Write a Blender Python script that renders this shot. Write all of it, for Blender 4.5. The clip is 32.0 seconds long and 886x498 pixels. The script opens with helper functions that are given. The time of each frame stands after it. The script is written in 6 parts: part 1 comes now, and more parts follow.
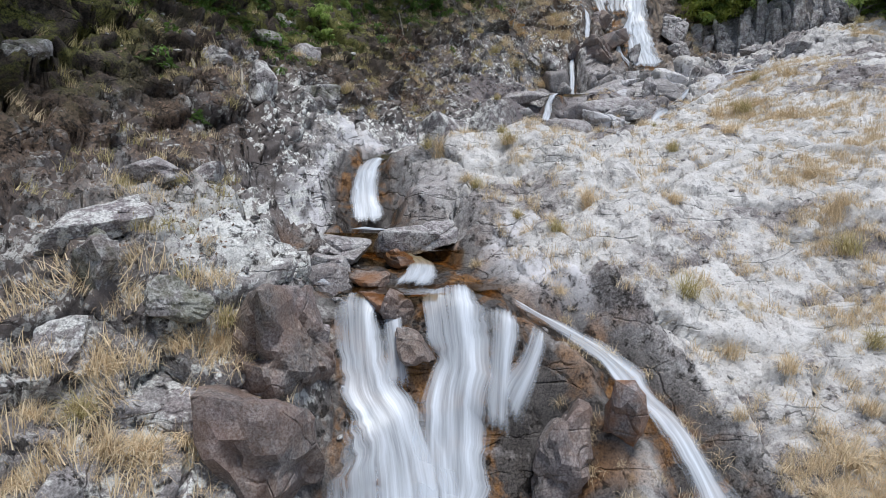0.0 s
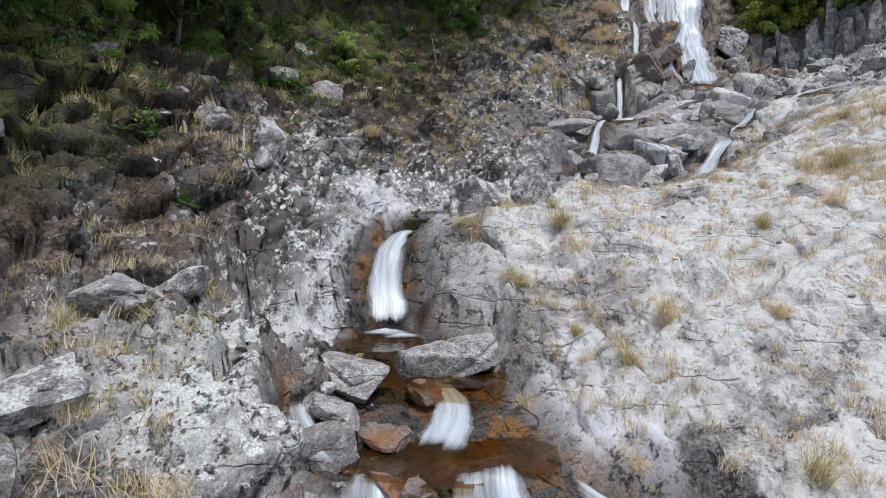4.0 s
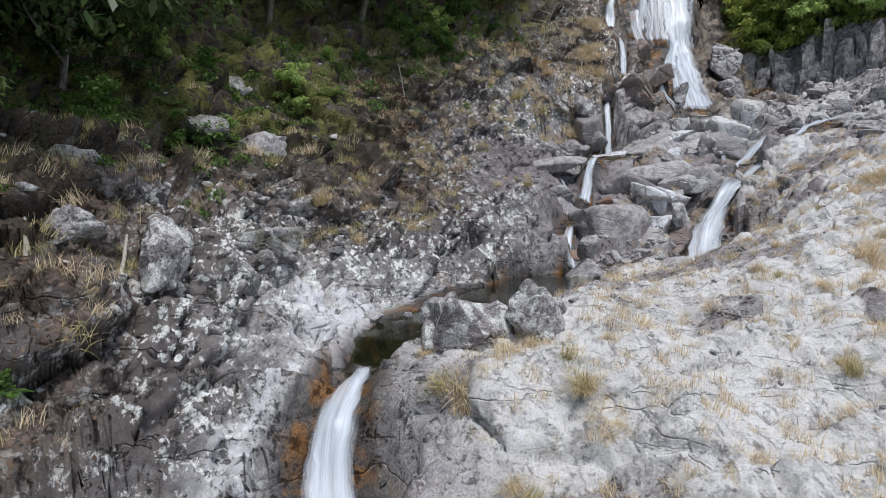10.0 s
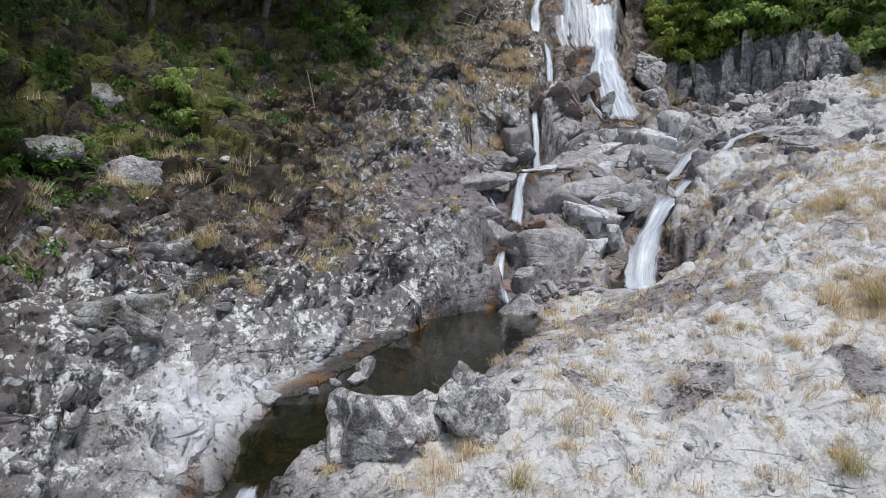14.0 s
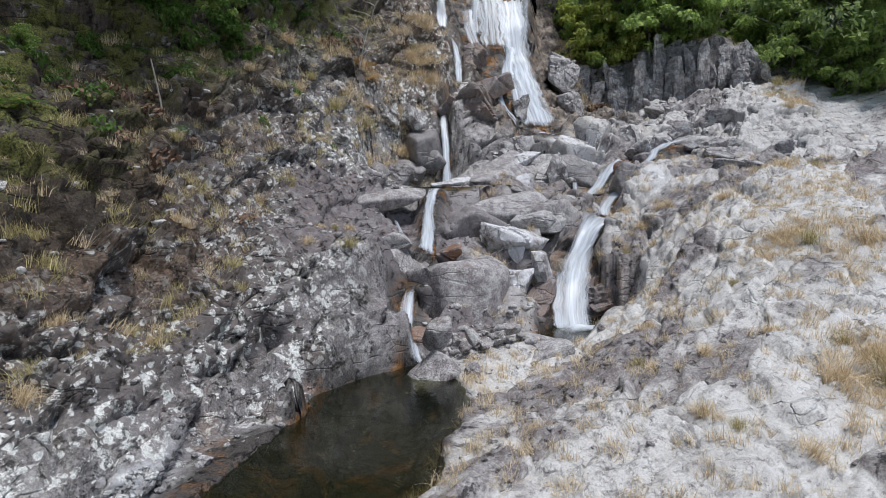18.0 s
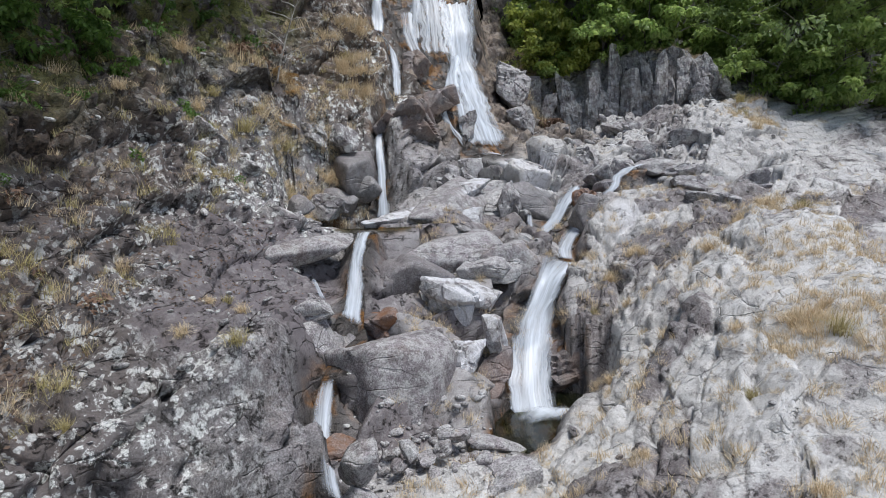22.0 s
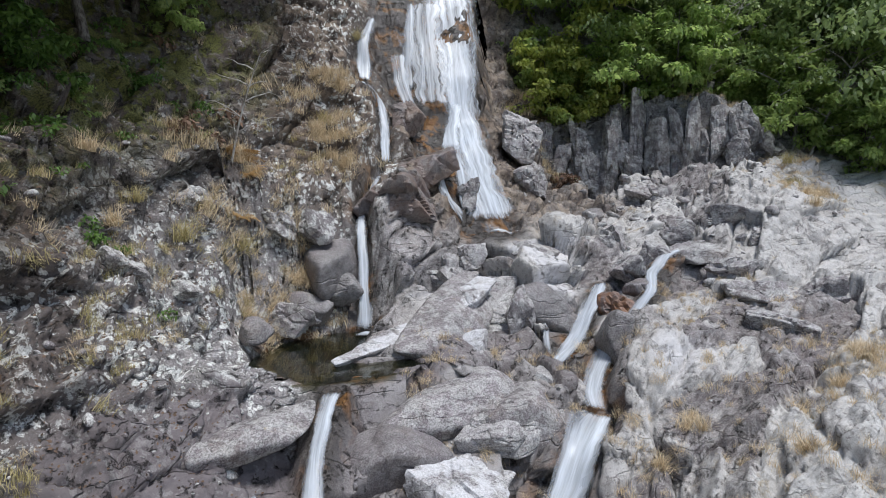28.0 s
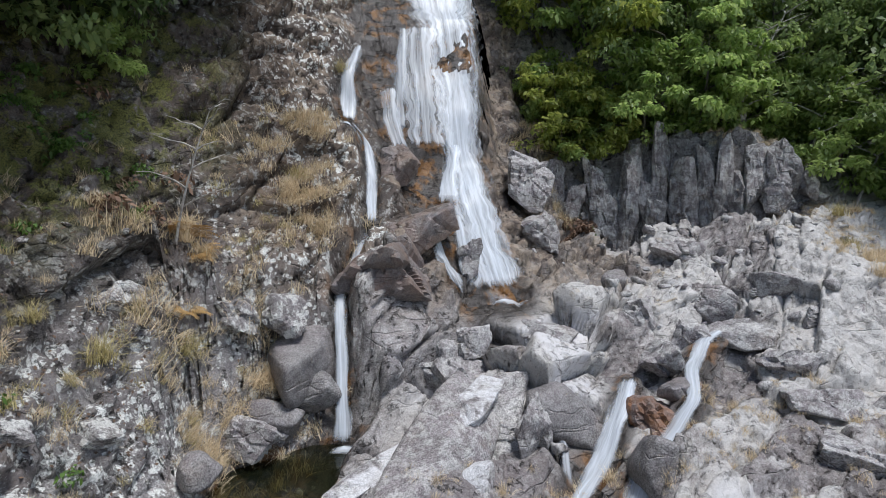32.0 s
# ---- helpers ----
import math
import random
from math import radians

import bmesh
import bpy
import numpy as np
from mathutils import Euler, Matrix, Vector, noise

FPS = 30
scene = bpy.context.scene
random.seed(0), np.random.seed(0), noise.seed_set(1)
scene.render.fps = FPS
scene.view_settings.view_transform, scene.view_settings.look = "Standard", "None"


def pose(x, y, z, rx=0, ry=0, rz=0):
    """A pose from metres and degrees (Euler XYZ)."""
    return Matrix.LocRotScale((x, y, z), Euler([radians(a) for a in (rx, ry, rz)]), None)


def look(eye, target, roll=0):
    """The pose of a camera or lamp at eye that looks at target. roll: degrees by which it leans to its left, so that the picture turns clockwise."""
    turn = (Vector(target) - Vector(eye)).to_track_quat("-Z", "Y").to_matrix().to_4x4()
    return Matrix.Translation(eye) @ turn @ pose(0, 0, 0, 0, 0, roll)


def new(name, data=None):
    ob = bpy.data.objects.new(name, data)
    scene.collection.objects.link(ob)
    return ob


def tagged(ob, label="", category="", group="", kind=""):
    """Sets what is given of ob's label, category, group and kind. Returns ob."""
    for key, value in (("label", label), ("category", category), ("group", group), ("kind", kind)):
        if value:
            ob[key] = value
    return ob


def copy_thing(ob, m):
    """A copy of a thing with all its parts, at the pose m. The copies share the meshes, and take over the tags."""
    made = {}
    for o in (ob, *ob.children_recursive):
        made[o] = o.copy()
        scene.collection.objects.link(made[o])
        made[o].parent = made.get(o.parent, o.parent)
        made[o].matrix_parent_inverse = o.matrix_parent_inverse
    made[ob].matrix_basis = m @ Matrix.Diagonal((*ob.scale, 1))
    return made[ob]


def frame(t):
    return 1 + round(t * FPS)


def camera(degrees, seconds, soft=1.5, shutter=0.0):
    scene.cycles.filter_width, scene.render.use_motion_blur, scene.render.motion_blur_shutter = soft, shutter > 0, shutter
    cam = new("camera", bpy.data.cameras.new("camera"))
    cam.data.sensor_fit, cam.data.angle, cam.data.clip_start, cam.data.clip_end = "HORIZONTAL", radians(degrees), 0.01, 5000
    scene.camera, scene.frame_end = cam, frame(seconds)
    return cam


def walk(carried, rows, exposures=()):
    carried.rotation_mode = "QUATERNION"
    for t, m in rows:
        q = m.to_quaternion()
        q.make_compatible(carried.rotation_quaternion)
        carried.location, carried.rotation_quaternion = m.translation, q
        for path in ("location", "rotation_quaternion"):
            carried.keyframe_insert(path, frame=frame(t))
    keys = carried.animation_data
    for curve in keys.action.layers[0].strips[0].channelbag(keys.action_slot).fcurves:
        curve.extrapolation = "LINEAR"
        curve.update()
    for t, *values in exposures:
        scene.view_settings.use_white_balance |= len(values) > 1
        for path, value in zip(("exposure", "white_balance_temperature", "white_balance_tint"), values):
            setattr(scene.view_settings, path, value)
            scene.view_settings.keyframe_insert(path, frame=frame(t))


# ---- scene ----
cam = camera(72.5, 32.0, soft=0.4)
METRES, EYE, TILT, LEAN, TURN = 20.0, 5.0, -2.9, 0.6, 0.0
ROWS = [
    (0.0, 0.0, 0.0, 0.0, 0.0, 0.0, -0.0),
    (0.5, 0.0003, 0.014, 0.0067, 0.28, 0.0, -0.02),
    (1.0, 0.0002, 0.0256, 0.0167, 0.71, -0.02, -0.09),
    (1.5, -0.0003, 0.0353, 0.0276, 1.26, -0.06, -0.19),
    (2.0, -0.0007, 0.0445, 0.0382, 1.82, -0.08, -0.25),
    (2.5, -0.001, 0.0536, 0.0481, 2.34, -0.1, -0.33),
    (3.0, -0.0014, 0.0632, 0.0566, 2.69, -0.12, -0.39),
    (3.5, -0.0018, 0.0762, 0.0649, 2.93, -0.13, -0.42),
    (5.5, -0.0066, 0.1438, 0.0991, 3.66, -0.16, -0.5),
    (6.0, -0.0078, 0.1565, 0.1043, 3.64, -0.16, -0.52),
    (6.5, -0.0089, 0.1672, 0.1105, 3.62, -0.18, -0.52),
    (7.0, -0.0093, 0.1771, 0.119, 3.43, -0.22, -0.51),
    (7.5, -0.0096, 0.1852, 0.126, 2.94, -0.25, -0.49),
    (8.0, -0.0094, 0.1928, 0.133, 2.46, -0.27, -0.45),
    (8.5, -0.0093, 0.1998, 0.1401, 2.0, -0.3, -0.4),
    (9.0, -0.0097, 0.2082, 0.1472, 1.42, -0.32, -0.37),
    (9.5, -0.01, 0.2178, 0.1547, 0.89, -0.36, -0.31),
    (10.0, -0.0103, 0.2287, 0.1618, 0.35, -0.37, -0.23),
    (10.5, -0.0104, 0.2395, 0.168, -0.2, -0.4, -0.18),
    (11.0, -0.0103, 0.2497, 0.1728, -0.71, -0.41, -0.14),
    (11.5, -0.0093, 0.26, 0.1779, -1.9, -0.44, -0.0),
    (12.0, -0.0079, 0.2685, 0.1829, -2.93, -0.48, 0.15),
    (12.5, -0.0071, 0.2768, 0.1866, -3.87, -0.5, 0.19),
    (13.0, -0.0062, 0.2867, 0.1902, -4.88, -0.51, 0.32),
    (13.5, -0.0053, 0.2975, 0.1942, -5.89, -0.56, 0.42),
    (14.0, -0.0038, 0.3108, 0.1983, -6.82, -0.59, 0.53),
    (14.5, -0.0021, 0.3272, 0.2027, -7.81, -0.61, 0.62),
    (16.5, 0.0125, 0.4014, 0.2217, -11.23, -0.76, 0.92),
    (17.0, 0.0163, 0.4165, 0.2261, -12.04, -0.78, 0.99),
    (17.5, 0.0202, 0.4297, 0.2303, -13.82, -0.83, 1.16),
    (18.0, 0.0233, 0.4412, 0.2343, -15.74, -0.89, 1.33),
    (18.5, 0.0265, 0.4512, 0.2385, -17.56, -0.95, 1.51),
    (19.0, 0.0302, 0.4616, 0.2425, -19.02, -1.0, 1.65),
    (19.5, 0.0356, 0.4735, 0.2472, -19.64, -1.04, 1.72),
    (20.0, 0.0412, 0.4872, 0.2531, -20.32, -1.07, 1.79),
    (20.5, 0.0477, 0.5025, 0.26, -20.65, -1.11, 1.82),
    (21.0, 0.0552, 0.5199, 0.2697, -20.71, -1.14, 1.8),
    (21.5, 0.0636, 0.5393, 0.2797, -20.73, -1.14, 1.8),
    (22.0, 0.0727, 0.5576, 0.2894, -20.78, -1.15, 1.76),
    (22.5, 0.0801, 0.5737, 0.2987, -20.77, -1.18, 1.75),
    (23.0, 0.0867, 0.5869, 0.3078, -20.77, -1.2, 1.75),
    (23.5, 0.0926, 0.5982, 0.3166, -20.78, -1.21, 1.72),
    (24.0, 0.0978, 0.6087, 0.3259, -20.78, -1.24, 1.7),
    (24.5, 0.1024, 0.6183, 0.3363, -20.79, -1.29, 1.67),
    (25.0, 0.1071, 0.6271, 0.3475, -20.78, -1.32, 1.63),
    (25.5, 0.1111, 0.6369, 0.3595, -20.81, -1.37, 1.6),
    (27.5, 0.1288, 0.6849, 0.4042, -20.9, -1.36, 1.47),
    (28.0, 0.1346, 0.7008, 0.4146, -20.9, -1.36, 1.46),
    (28.5, 0.1408, 0.7178, 0.4252, -20.93, -1.35, 1.44),
    (29.0, 0.1473, 0.7336, 0.4359, -20.93, -1.38, 1.41),
    (29.5, 0.1537, 0.748, 0.4467, -20.93, -1.4, 1.4),
    (30.0, 0.1599, 0.7617, 0.4575, -20.92, -1.43, 1.4),
    (30.5, 0.1663, 0.7746, 0.468, -20.9, -1.46, 1.38),
    (31.0, 0.1723, 0.7873, 0.478, -20.91, -1.48, 1.38),
    (31.5, 0.1781, 0.8002, 0.4878, -20.9, -1.51, 1.38),
    (32.0, 0.184, 0.8131, 0.4974, -20.9, -1.54, 1.39),
]
walk(cam, [(t, pose(0, 0, EYE, TILT, LEAN, TURN) @ pose(METRES * x, METRES * y, METRES * z, 90 + pitch, roll, yaw)) for t, x, y, z, yaw, pitch, roll in ROWS])

# ---------------------------------------------------------------- light
world = bpy.data.worlds.new("overcast_sky")
scene.world = world
world.use_nodes = True
wn = world.node_tree.nodes
sky = wn.new("ShaderNodeTexSky")
sky.sky_type = "NISHITA"
sky.sun_disc = False
sky.sun_elevation, sky.sun_rotation = radians(68), radians(150)
sky.air_density, sky.dust_density = 1.0, 1.5
world.node_tree.links.new(sky.outputs[0], wn["Background"].inputs[0])
wn["Background"].inputs[1].default_value = 0.112
sun = new("sun", bpy.data.lights.new("sun", "SUN"))
sun.data.energy, sun.data.angle, sun.data.color = 2.8, radians(14), (0.975, 0.985, 1.0)
sun.matrix_world = look((10, 2, 40), (4, 12, 8))
scene.view_settings.exposure = 0.08

# ---------------------------------------------------------------- materials
def node_tree(name):
    m = bpy.data.materials.new(name)
    m.use_nodes = True
    t = m.node_tree
    return m, t, t.nodes["Principled BSDF"]


def N(t, kind, **vals):
    n = t.nodes.new(kind)
    for k, v in vals.items():
        n.inputs[k.replace("_", " ")].default_value = v
    return n


def link(t, a, b):
    t.links.new(a, b)


def coords(t, scale=(1, 1, 1), rot=(0, 0, 0)):
    c = t.nodes.new("ShaderNodeNewGeometry")
    m = t.nodes.new("ShaderNodeMapping")
    m.inputs["Scale"].default_value = scale
    m.inputs["Rotation"].default_value = rot
    link(t, c.outputs["Position"], m.inputs["Vector"])
    return m.outputs[0]


def noise_tex(t, vec, scale, detail=6, rough=0.6, distort=0.0):
    n = N(t, "ShaderNodeTexNoise", Scale=scale, Detail=detail, Roughness=rough, Distortion=distort)
    link(t, vec, n.inputs["Vector"])
    return n.outputs["Fac"]


def ramp(t, fac, lo, hi, a=(0, 0, 0, 1), b=(1, 1, 1, 1)):
    r = t.nodes.new("ShaderNodeValToRGB")
    r.color_ramp.elements[0].position, r.color_ramp.elements[1].position = lo, hi
    r.color_ramp.elements[0].color, r.color_ramp.elements[1].color = a, b
    link(t, fac, r.inputs[0])
    return r.outputs[0]


def mix(t, fac, a, b, mode="MIX"):
    m = t.nodes.new("ShaderNodeMix")
    m.data_type, m.blend_type = "RGBA", mode
    for s, v in ((m.inputs[0], fac), (m.inputs[6], a), (m.inputs[7], b)):
        if isinstance(v, (int, float)):
            s.default_value = v
        elif isinstance(v, tuple):
            s.default_value = (*v[:3], 1)
        else:
            link(t, v, s)
    return m.outputs[2]


def math_node(t, op, a, b):
    m = t.nodes.new("ShaderNodeMath")
    m.operation = op
    m.use_clamp = True
    for s, v in ((m.inputs[0], a), (m.inputs[1], b)):
        if isinstance(v, (int, float)):
            s.default_value = v
        else:
            link(t, v, s)
    return m.outputs[0]


def bump(t, bsdf, height, strength, dist):
    b = N(t, "ShaderNodeBump", Strength=strength, Distance=dist)
    link(t, height, b.inputs["Height"])
    link(t, b.outputs[0], bsdf.inputs["Normal"])


def attribute(t, name):
    a = t.nodes.new("ShaderNodeAttribute")
    a.attribute_name = name
    return a.outputs["Fac"]


def crisp(t, vec, scale, lo, hi, detail=9, rough=0.72, distort=0.1):
    """Patches with a hard, ragged edge."""
    return ramp(t, noise_tex(t, vec, scale, detail, rough, distort), lo, hi)


def cracks(t, vec, scale, width):
    """Thin joints: 1 on the rock, 0 in the joint."""
    n = N(t, "ShaderNodeTexVoronoi", Scale=scale)
    n.feature = "DISTANCE_TO_EDGE"
    link(t, vec, n.inputs["Vector"])
    return ramp(t, n.outputs["Distance"], 0.0, width)


def rock_colour(t, vec, dark, light, pale=0.55, open_joints=0.55):
    """Weathered granite: grey with brown and violet casts, ragged dark stains, pale crusts, joints and grains. Returns colour and relief."""
    bent = mix(t, 0.16, vec, noise_vec(t, vec, 2.2))
    mp = t.nodes.new("ShaderNodeMapping")
    mp.inputs["Scale"].default_value = (0.8, 1.5, 2.4)
    mp.inputs["Rotation"].default_value = (0.5, -0.35, 0.45)
    link(t, bent, mp.inputs["Vector"])
    mid = noise_tex(t, vec, 3.0, 12, 0.76, 0.3)
    fine = noise_tex(t, vec, 40, 5, 0.75)
    layer = noise_tex(t, mp.outputs[0], 2.6, 10, 0.72, 0.2)
    c = mix(t, ramp(t, layer, 0.44, 0.55), dark, light)
    c = mix(t, ramp(t, noise_tex(t, vec, 0.8, 4, 0.6), 0.42, 0.6), c, mix(t, 0.6, c, (0.28, 0.218, 0.25)))
    c = mix(t, ramp(t, noise_tex(t, vec, 1.2, 6, 0.65, 0.3), 0.52, 0.64), c, mix(t, 0.45, c, (0.26, 0.185, 0.125)))
    c = mix(t, ramp(t, mid, 0.40, 0.50), mix(t, 0.68, c, (0.055, 0.046, 0.047)), c)
    c = mix(t, crisp(t, vec, 6.0, 0.53, 0.57, 12, 0.74), c, mix(t, pale, c, (0.74, 0.73, 0.72)))
    c = mix(t, crisp(t, vec, 16, 0.43, 0.47), mix(t, 0.55, c, (0.04, 0.036, 0.036)), c)
    c = mix(t, ramp(t, fine, 0.40, 0.60), mix(t, 0.6, c, (0.03, 0.027, 0.026)), mix(t, 0.28, c, (0.8, 0.79, 0.77)))
    ml = t.nodes.new("ShaderNodeMapping")
    ml.inputs["Scale"].default_value = (0.28, 1.5, 2.2)
    ml.inputs["Rotation"].default_value = (0.5, -0.35, 0.75)
    link(t, bent, ml.inputs["Vector"])
    wide, thin = cracks(t, mp.outputs[0], 0.62, 0.014), cracks(t, ml.outputs[0], 1.5, 0.032)
    wide = math_node(t, "MAXIMUM", wide, ramp(t, noise_tex(t, vec, 0.9, 4, 0.5), 0.42, 0.48))
    thin = math_node(t, "MAXIMUM", thin, ramp(t, noise_tex(t, vec, 1.4, 5, 0.6), 0.40, 0.52))
    joint = math_node(t, "MULTIPLY", wide, thin)
    c = mix(t, joint, mix(t, open_joints, c, (0.022, 0.018, 0.017)), c)
    return c, mix(t, 0.5, mix(t, 0.5, mid, layer), joint), fine


def ground_material():
    m, t, b = node_tree("gorge_rock")
    v = coords(t)
    c, mid, fine = rock_colour(t, v, (0.13, 0.105, 0.10), (0.42, 0.39, 0.375), 0.55, 0.35)
    panel = attribute(t, "panel")
    c = mix(t, ramp(t, panel, 0.0, 1.0), mix(t, 0.3, c, (0.085, 0.075, 0.078)), mix(t, 0.2, c, (0.6, 0.58, 0.57)))
    # bleached slab, panel by panel
    grain = ramp(t, fine, 0.4, 0.56)
    bare = math_node(t, "MULTIPLY", ramp(t, math_node(t, "ADD", math_node(t, "MULTIPLY", panel, 0.25), math_node(t, "MULTIPLY", noise_tex(t, v, 0.8, 9, 0.72, 0.2), 0.75)), 0.42, 0.50), attribute(t, "pale"))
    bare = math_node(t, "MAXIMUM", bare, math_node(t, "MULTIPLY", attribute(t, "bleach"), crisp(t, v, 0.8, 0.45, 0.53)))
    cloudy = ramp(t, noise_tex(t, v, 2.4, 6, 0.6, 0.4), 0.35, 0.65)
    paint = mix(t, cloudy, mix(t, grain, (0.52, 0.50, 0.475), (0.66, 0.64, 0.61)), mix(t, grain, (0.68, 0.665, 0.64), (0.80, 0.79, 0.765)))
    paint = mix(t, ramp(t, noise_tex(t, v, 1.9, 9, 0.7, 0.3), 0.60, 0.68), paint, (0.50, 0.40, 0.24))
    paint = mix(t, crisp(t, v, 13, 0.58, 0.62), paint, (0.33, 0.30, 0.285))
    c = mix(t, math_node(t, "MULTIPLY", bare, 0.85), mix(t, math_node(t, "MULTIPLY", attribute(t, "pale"), 0.3), c, (0.27, 0.225, 0.22)), paint)
    # thin mineral coat on water-washed slabs
    coat = math_node(t, "MULTIPLY", attribute(t, "coat"), math_node(t, "MULTIPLY", crisp(t, v, 1.5, 0.36, 0.46), crisp(t, v, 8.0, 0.38, 0.44)))
    c = mix(t, math_node(t, "MULTIPLY", coat, 0.9), c, mix(t, ramp(t, mid, 0.35, 0.65), (0.40, 0.385, 0.395), (0.72, 0.71, 0.73)))
    # water-worn violet-grey slabs
    c = mix(t, math_node(t, "MULTIPLY", attribute(t, "worn"), 0.9), c, mix(t, ramp(t, mid, 0.42, 0.58), (0.075, 0.064, 0.066), (0.19, 0.165, 0.17)))
    # dark crusted rock of the shaded bank, tree shade mixed into its colour
    crusted = math_node(t, "MULTIPLY", attribute(t, "dark"), crisp(t, v, 0.9, 0.31, 0.44))
    c = mix(t, math_node(t, "MULTIPLY", crusted, 0.92), c, mix(t, ramp(t, mid, 0.4, 0.6), (0.025, 0.021, 0.02), (0.125, 0.105, 0.098)))
    # brown cliff with cream facets beside the falls
    c = mix(t, math_node(t, "MULTIPLY", attribute(t, "umber"), 0.75), c, mix(t, crisp(t, v, 1.6, 0.47, 0.55, 9, 0.7), (0.08, 0.056, 0.042), (0.29, 0.225, 0.165)))
    # dark weathering
    streak = crisp(t, coords(t, (2.2, 0.9, 1.2), (0.2, 0.3, 0.6)), 1.7, 0.56, 0.62, 10, 0.74, 0.25)
    c = mix(t, math_node(t, "MULTIPLY", streak, 0.6), c, (0.09, 0.082, 0.082))
    # crusts of pale lichen
    spots = N(t, "ShaderNodeTexVoronoi", Scale=8.0)
    link(t, mix(t, 0.10, v, noise_vec(t, v, 14.0)), spots.inputs["Vector"])
    spot = math_node(t, "MULTIPLY", ramp(t, spots.outputs["Distance"], 0.30, 0.36, (1, 1, 1, 1), (0, 0, 0, 1)), crisp(t, v, 1.5, 0.47, 0.52))
    crust = crisp(t, v, 3.6, 0.54, 0.57, 12, 0.76, 0.12)
    cover = math_node(t, "MAXIMUM", spot, crust)
    cover = math_node(t, "MAXIMUM", cover, math_node(t, "MULTIPLY", attribute(t, "dome"), crisp(t, v, 7.0, 0.43, 0.47, 12, 0.76, 0.12)))
    c = mix(t, math_node(t, "MULTIPLY", cover, attribute(t, "lichen")), c, mix(t, grain, (0.50, 0.51, 0.48), (0.86, 0.86, 0.83)))
    # leaf litter, soil and withered roots on the banks
    lit = math_node(t, "MULTIPLY", attribute(t, "litter"), crisp(t, v, 1.1, 0.43, 0.5))
    leaf = N(t, "ShaderNodeTexVoronoi", Scale=30.0)
    link(t, v, leaf.inputs["Vector"])
    lc = ramp(t, leaf.outputs["Color"], 0.1, 0.9, (0.025, 0.018, 0.014, 1), (0.22, 0.15, 0.105, 1))
    c = mix(t, lit, c, lc)
    # near-black soil high on the left bank, tree shade painted into its colour
    c = mix(t, math_node(t, "MULTIPLY", attribute(t, "soil_and_shade"), crisp(t, v, 1.3, 0.34, 0.44)), c, mix(t, ramp(t, fine, 0.4, 0.6), (0.018, 0.015, 0.012), (0.075, 0.058, 0.045)))
    moss = math_node(t, "MULTIPLY", attribute(t, "moss"), crisp(t, v, 1.9, 0.46, 0.52))
    c = mix(t, moss, c, mix(t, grain, (0.03, 0.04, 0.01), (0.17, 0.17, 0.04)))
    # stream bed: dark wet stone with rusty algae
    wet = attribute(t, "wet")
    wc = mix(t, ramp(t, noise_tex(t, v, 1.6, 6, 0.6, 0.5), 0.5, 0.62), mix(t, grain, (0.03, 0.027, 0.026), (0.10, 0.088, 0.08)), mix(t, grain, (0.11, 0.05, 0.018), (0.26, 0.13, 0.045)))
    wetf = math_node(t, "MULTIPLY", wet, crisp(t, v, 2.7, 0.24, 0.38, 6, 0.65))
    c = mix(t, wetf, c, wc)
    # open pores and fissures in the bump, crevice shade put into their colour
    pit = math_node(t, "MULTIPLY", crisp(t, v, 5.0, 0.40, 0.44, 12, 0.8, 0.2), crisp(t, v, 1.7, 0.35, 0.39, 12, 0.8, 0.3))
    pit = math_node(t, "MAXIMUM", pit, math_node(t, "MULTIPLY", bare, 0.8))
    c = mix(t, pit, mix(t, 0.78, c, (0.02, 0.017, 0.015)), c)
    link(t, c, b.inputs["Base Color"])
    r = t.nodes.new("ShaderNodeMapRange")
    r.inputs["To Min"].default_value, r.inputs["To Max"].default_value = 0.85, 0.25
    link(t, wetf, r.inputs["Value"])
    link(t, r.outputs[0], b.inputs["Roughness"])
    b.inputs["Specular IOR Level"].default_value = 0.35
    bump(t, b, mix(t, 0.3, mix(t, 0.25, mid, fine), pit), 1.0, 0.09)
    return m


def noise_vec(t, vec, scale):
    n = N(t, "ShaderNodeTexNoise", Scale=scale, Detail=4.0)
    link(t, vec, n.inputs["Vector"])
    return n.outputs["Color"]


def water_material(name, tint, deep):
    m, t, b = node_tree(name)
    out = t.nodes["Material Output"]
    clear = N(t, "ShaderNodeBsdfTransparent", Color=(*tint, 1))
    body = N(t, "ShaderNodeBsdfDiffuse", Color=(*deep, 1))
    gloss = N(t, "ShaderNodeBsdfGlossy", Color=(1, 1, 1, 1), Roughness=0.06)
    v = coords(t)
    bm_ = N(t, "ShaderNodeBump", Strength=0.25, Distance=0.03)
    link(t, noise_tex(t, v, 5.0, 4, 0.55), bm_.inputs["Height"])
    link(t, bm_.outputs[0], gloss.inputs["Normal"])
    f = N(t, "ShaderNodeFresnel", IOR=1.33)
    under = t.nodes.new("ShaderNodeMixShader")
    under.inputs[0].default_value = 0.35
    link(t, clear.outputs[0], under.inputs[1])
    link(t, body.outputs[0], under.inputs[2])
    top = t.nodes.new("ShaderNodeMixShader")
    link(t, f.outputs[0], top.inputs[0])
    link(t, under.outputs[0], top.inputs[1])
    link(t, gloss.outputs[0], top.inputs[2])
    link(t, top.outputs[0], out.inputs["Surface"])
    return m


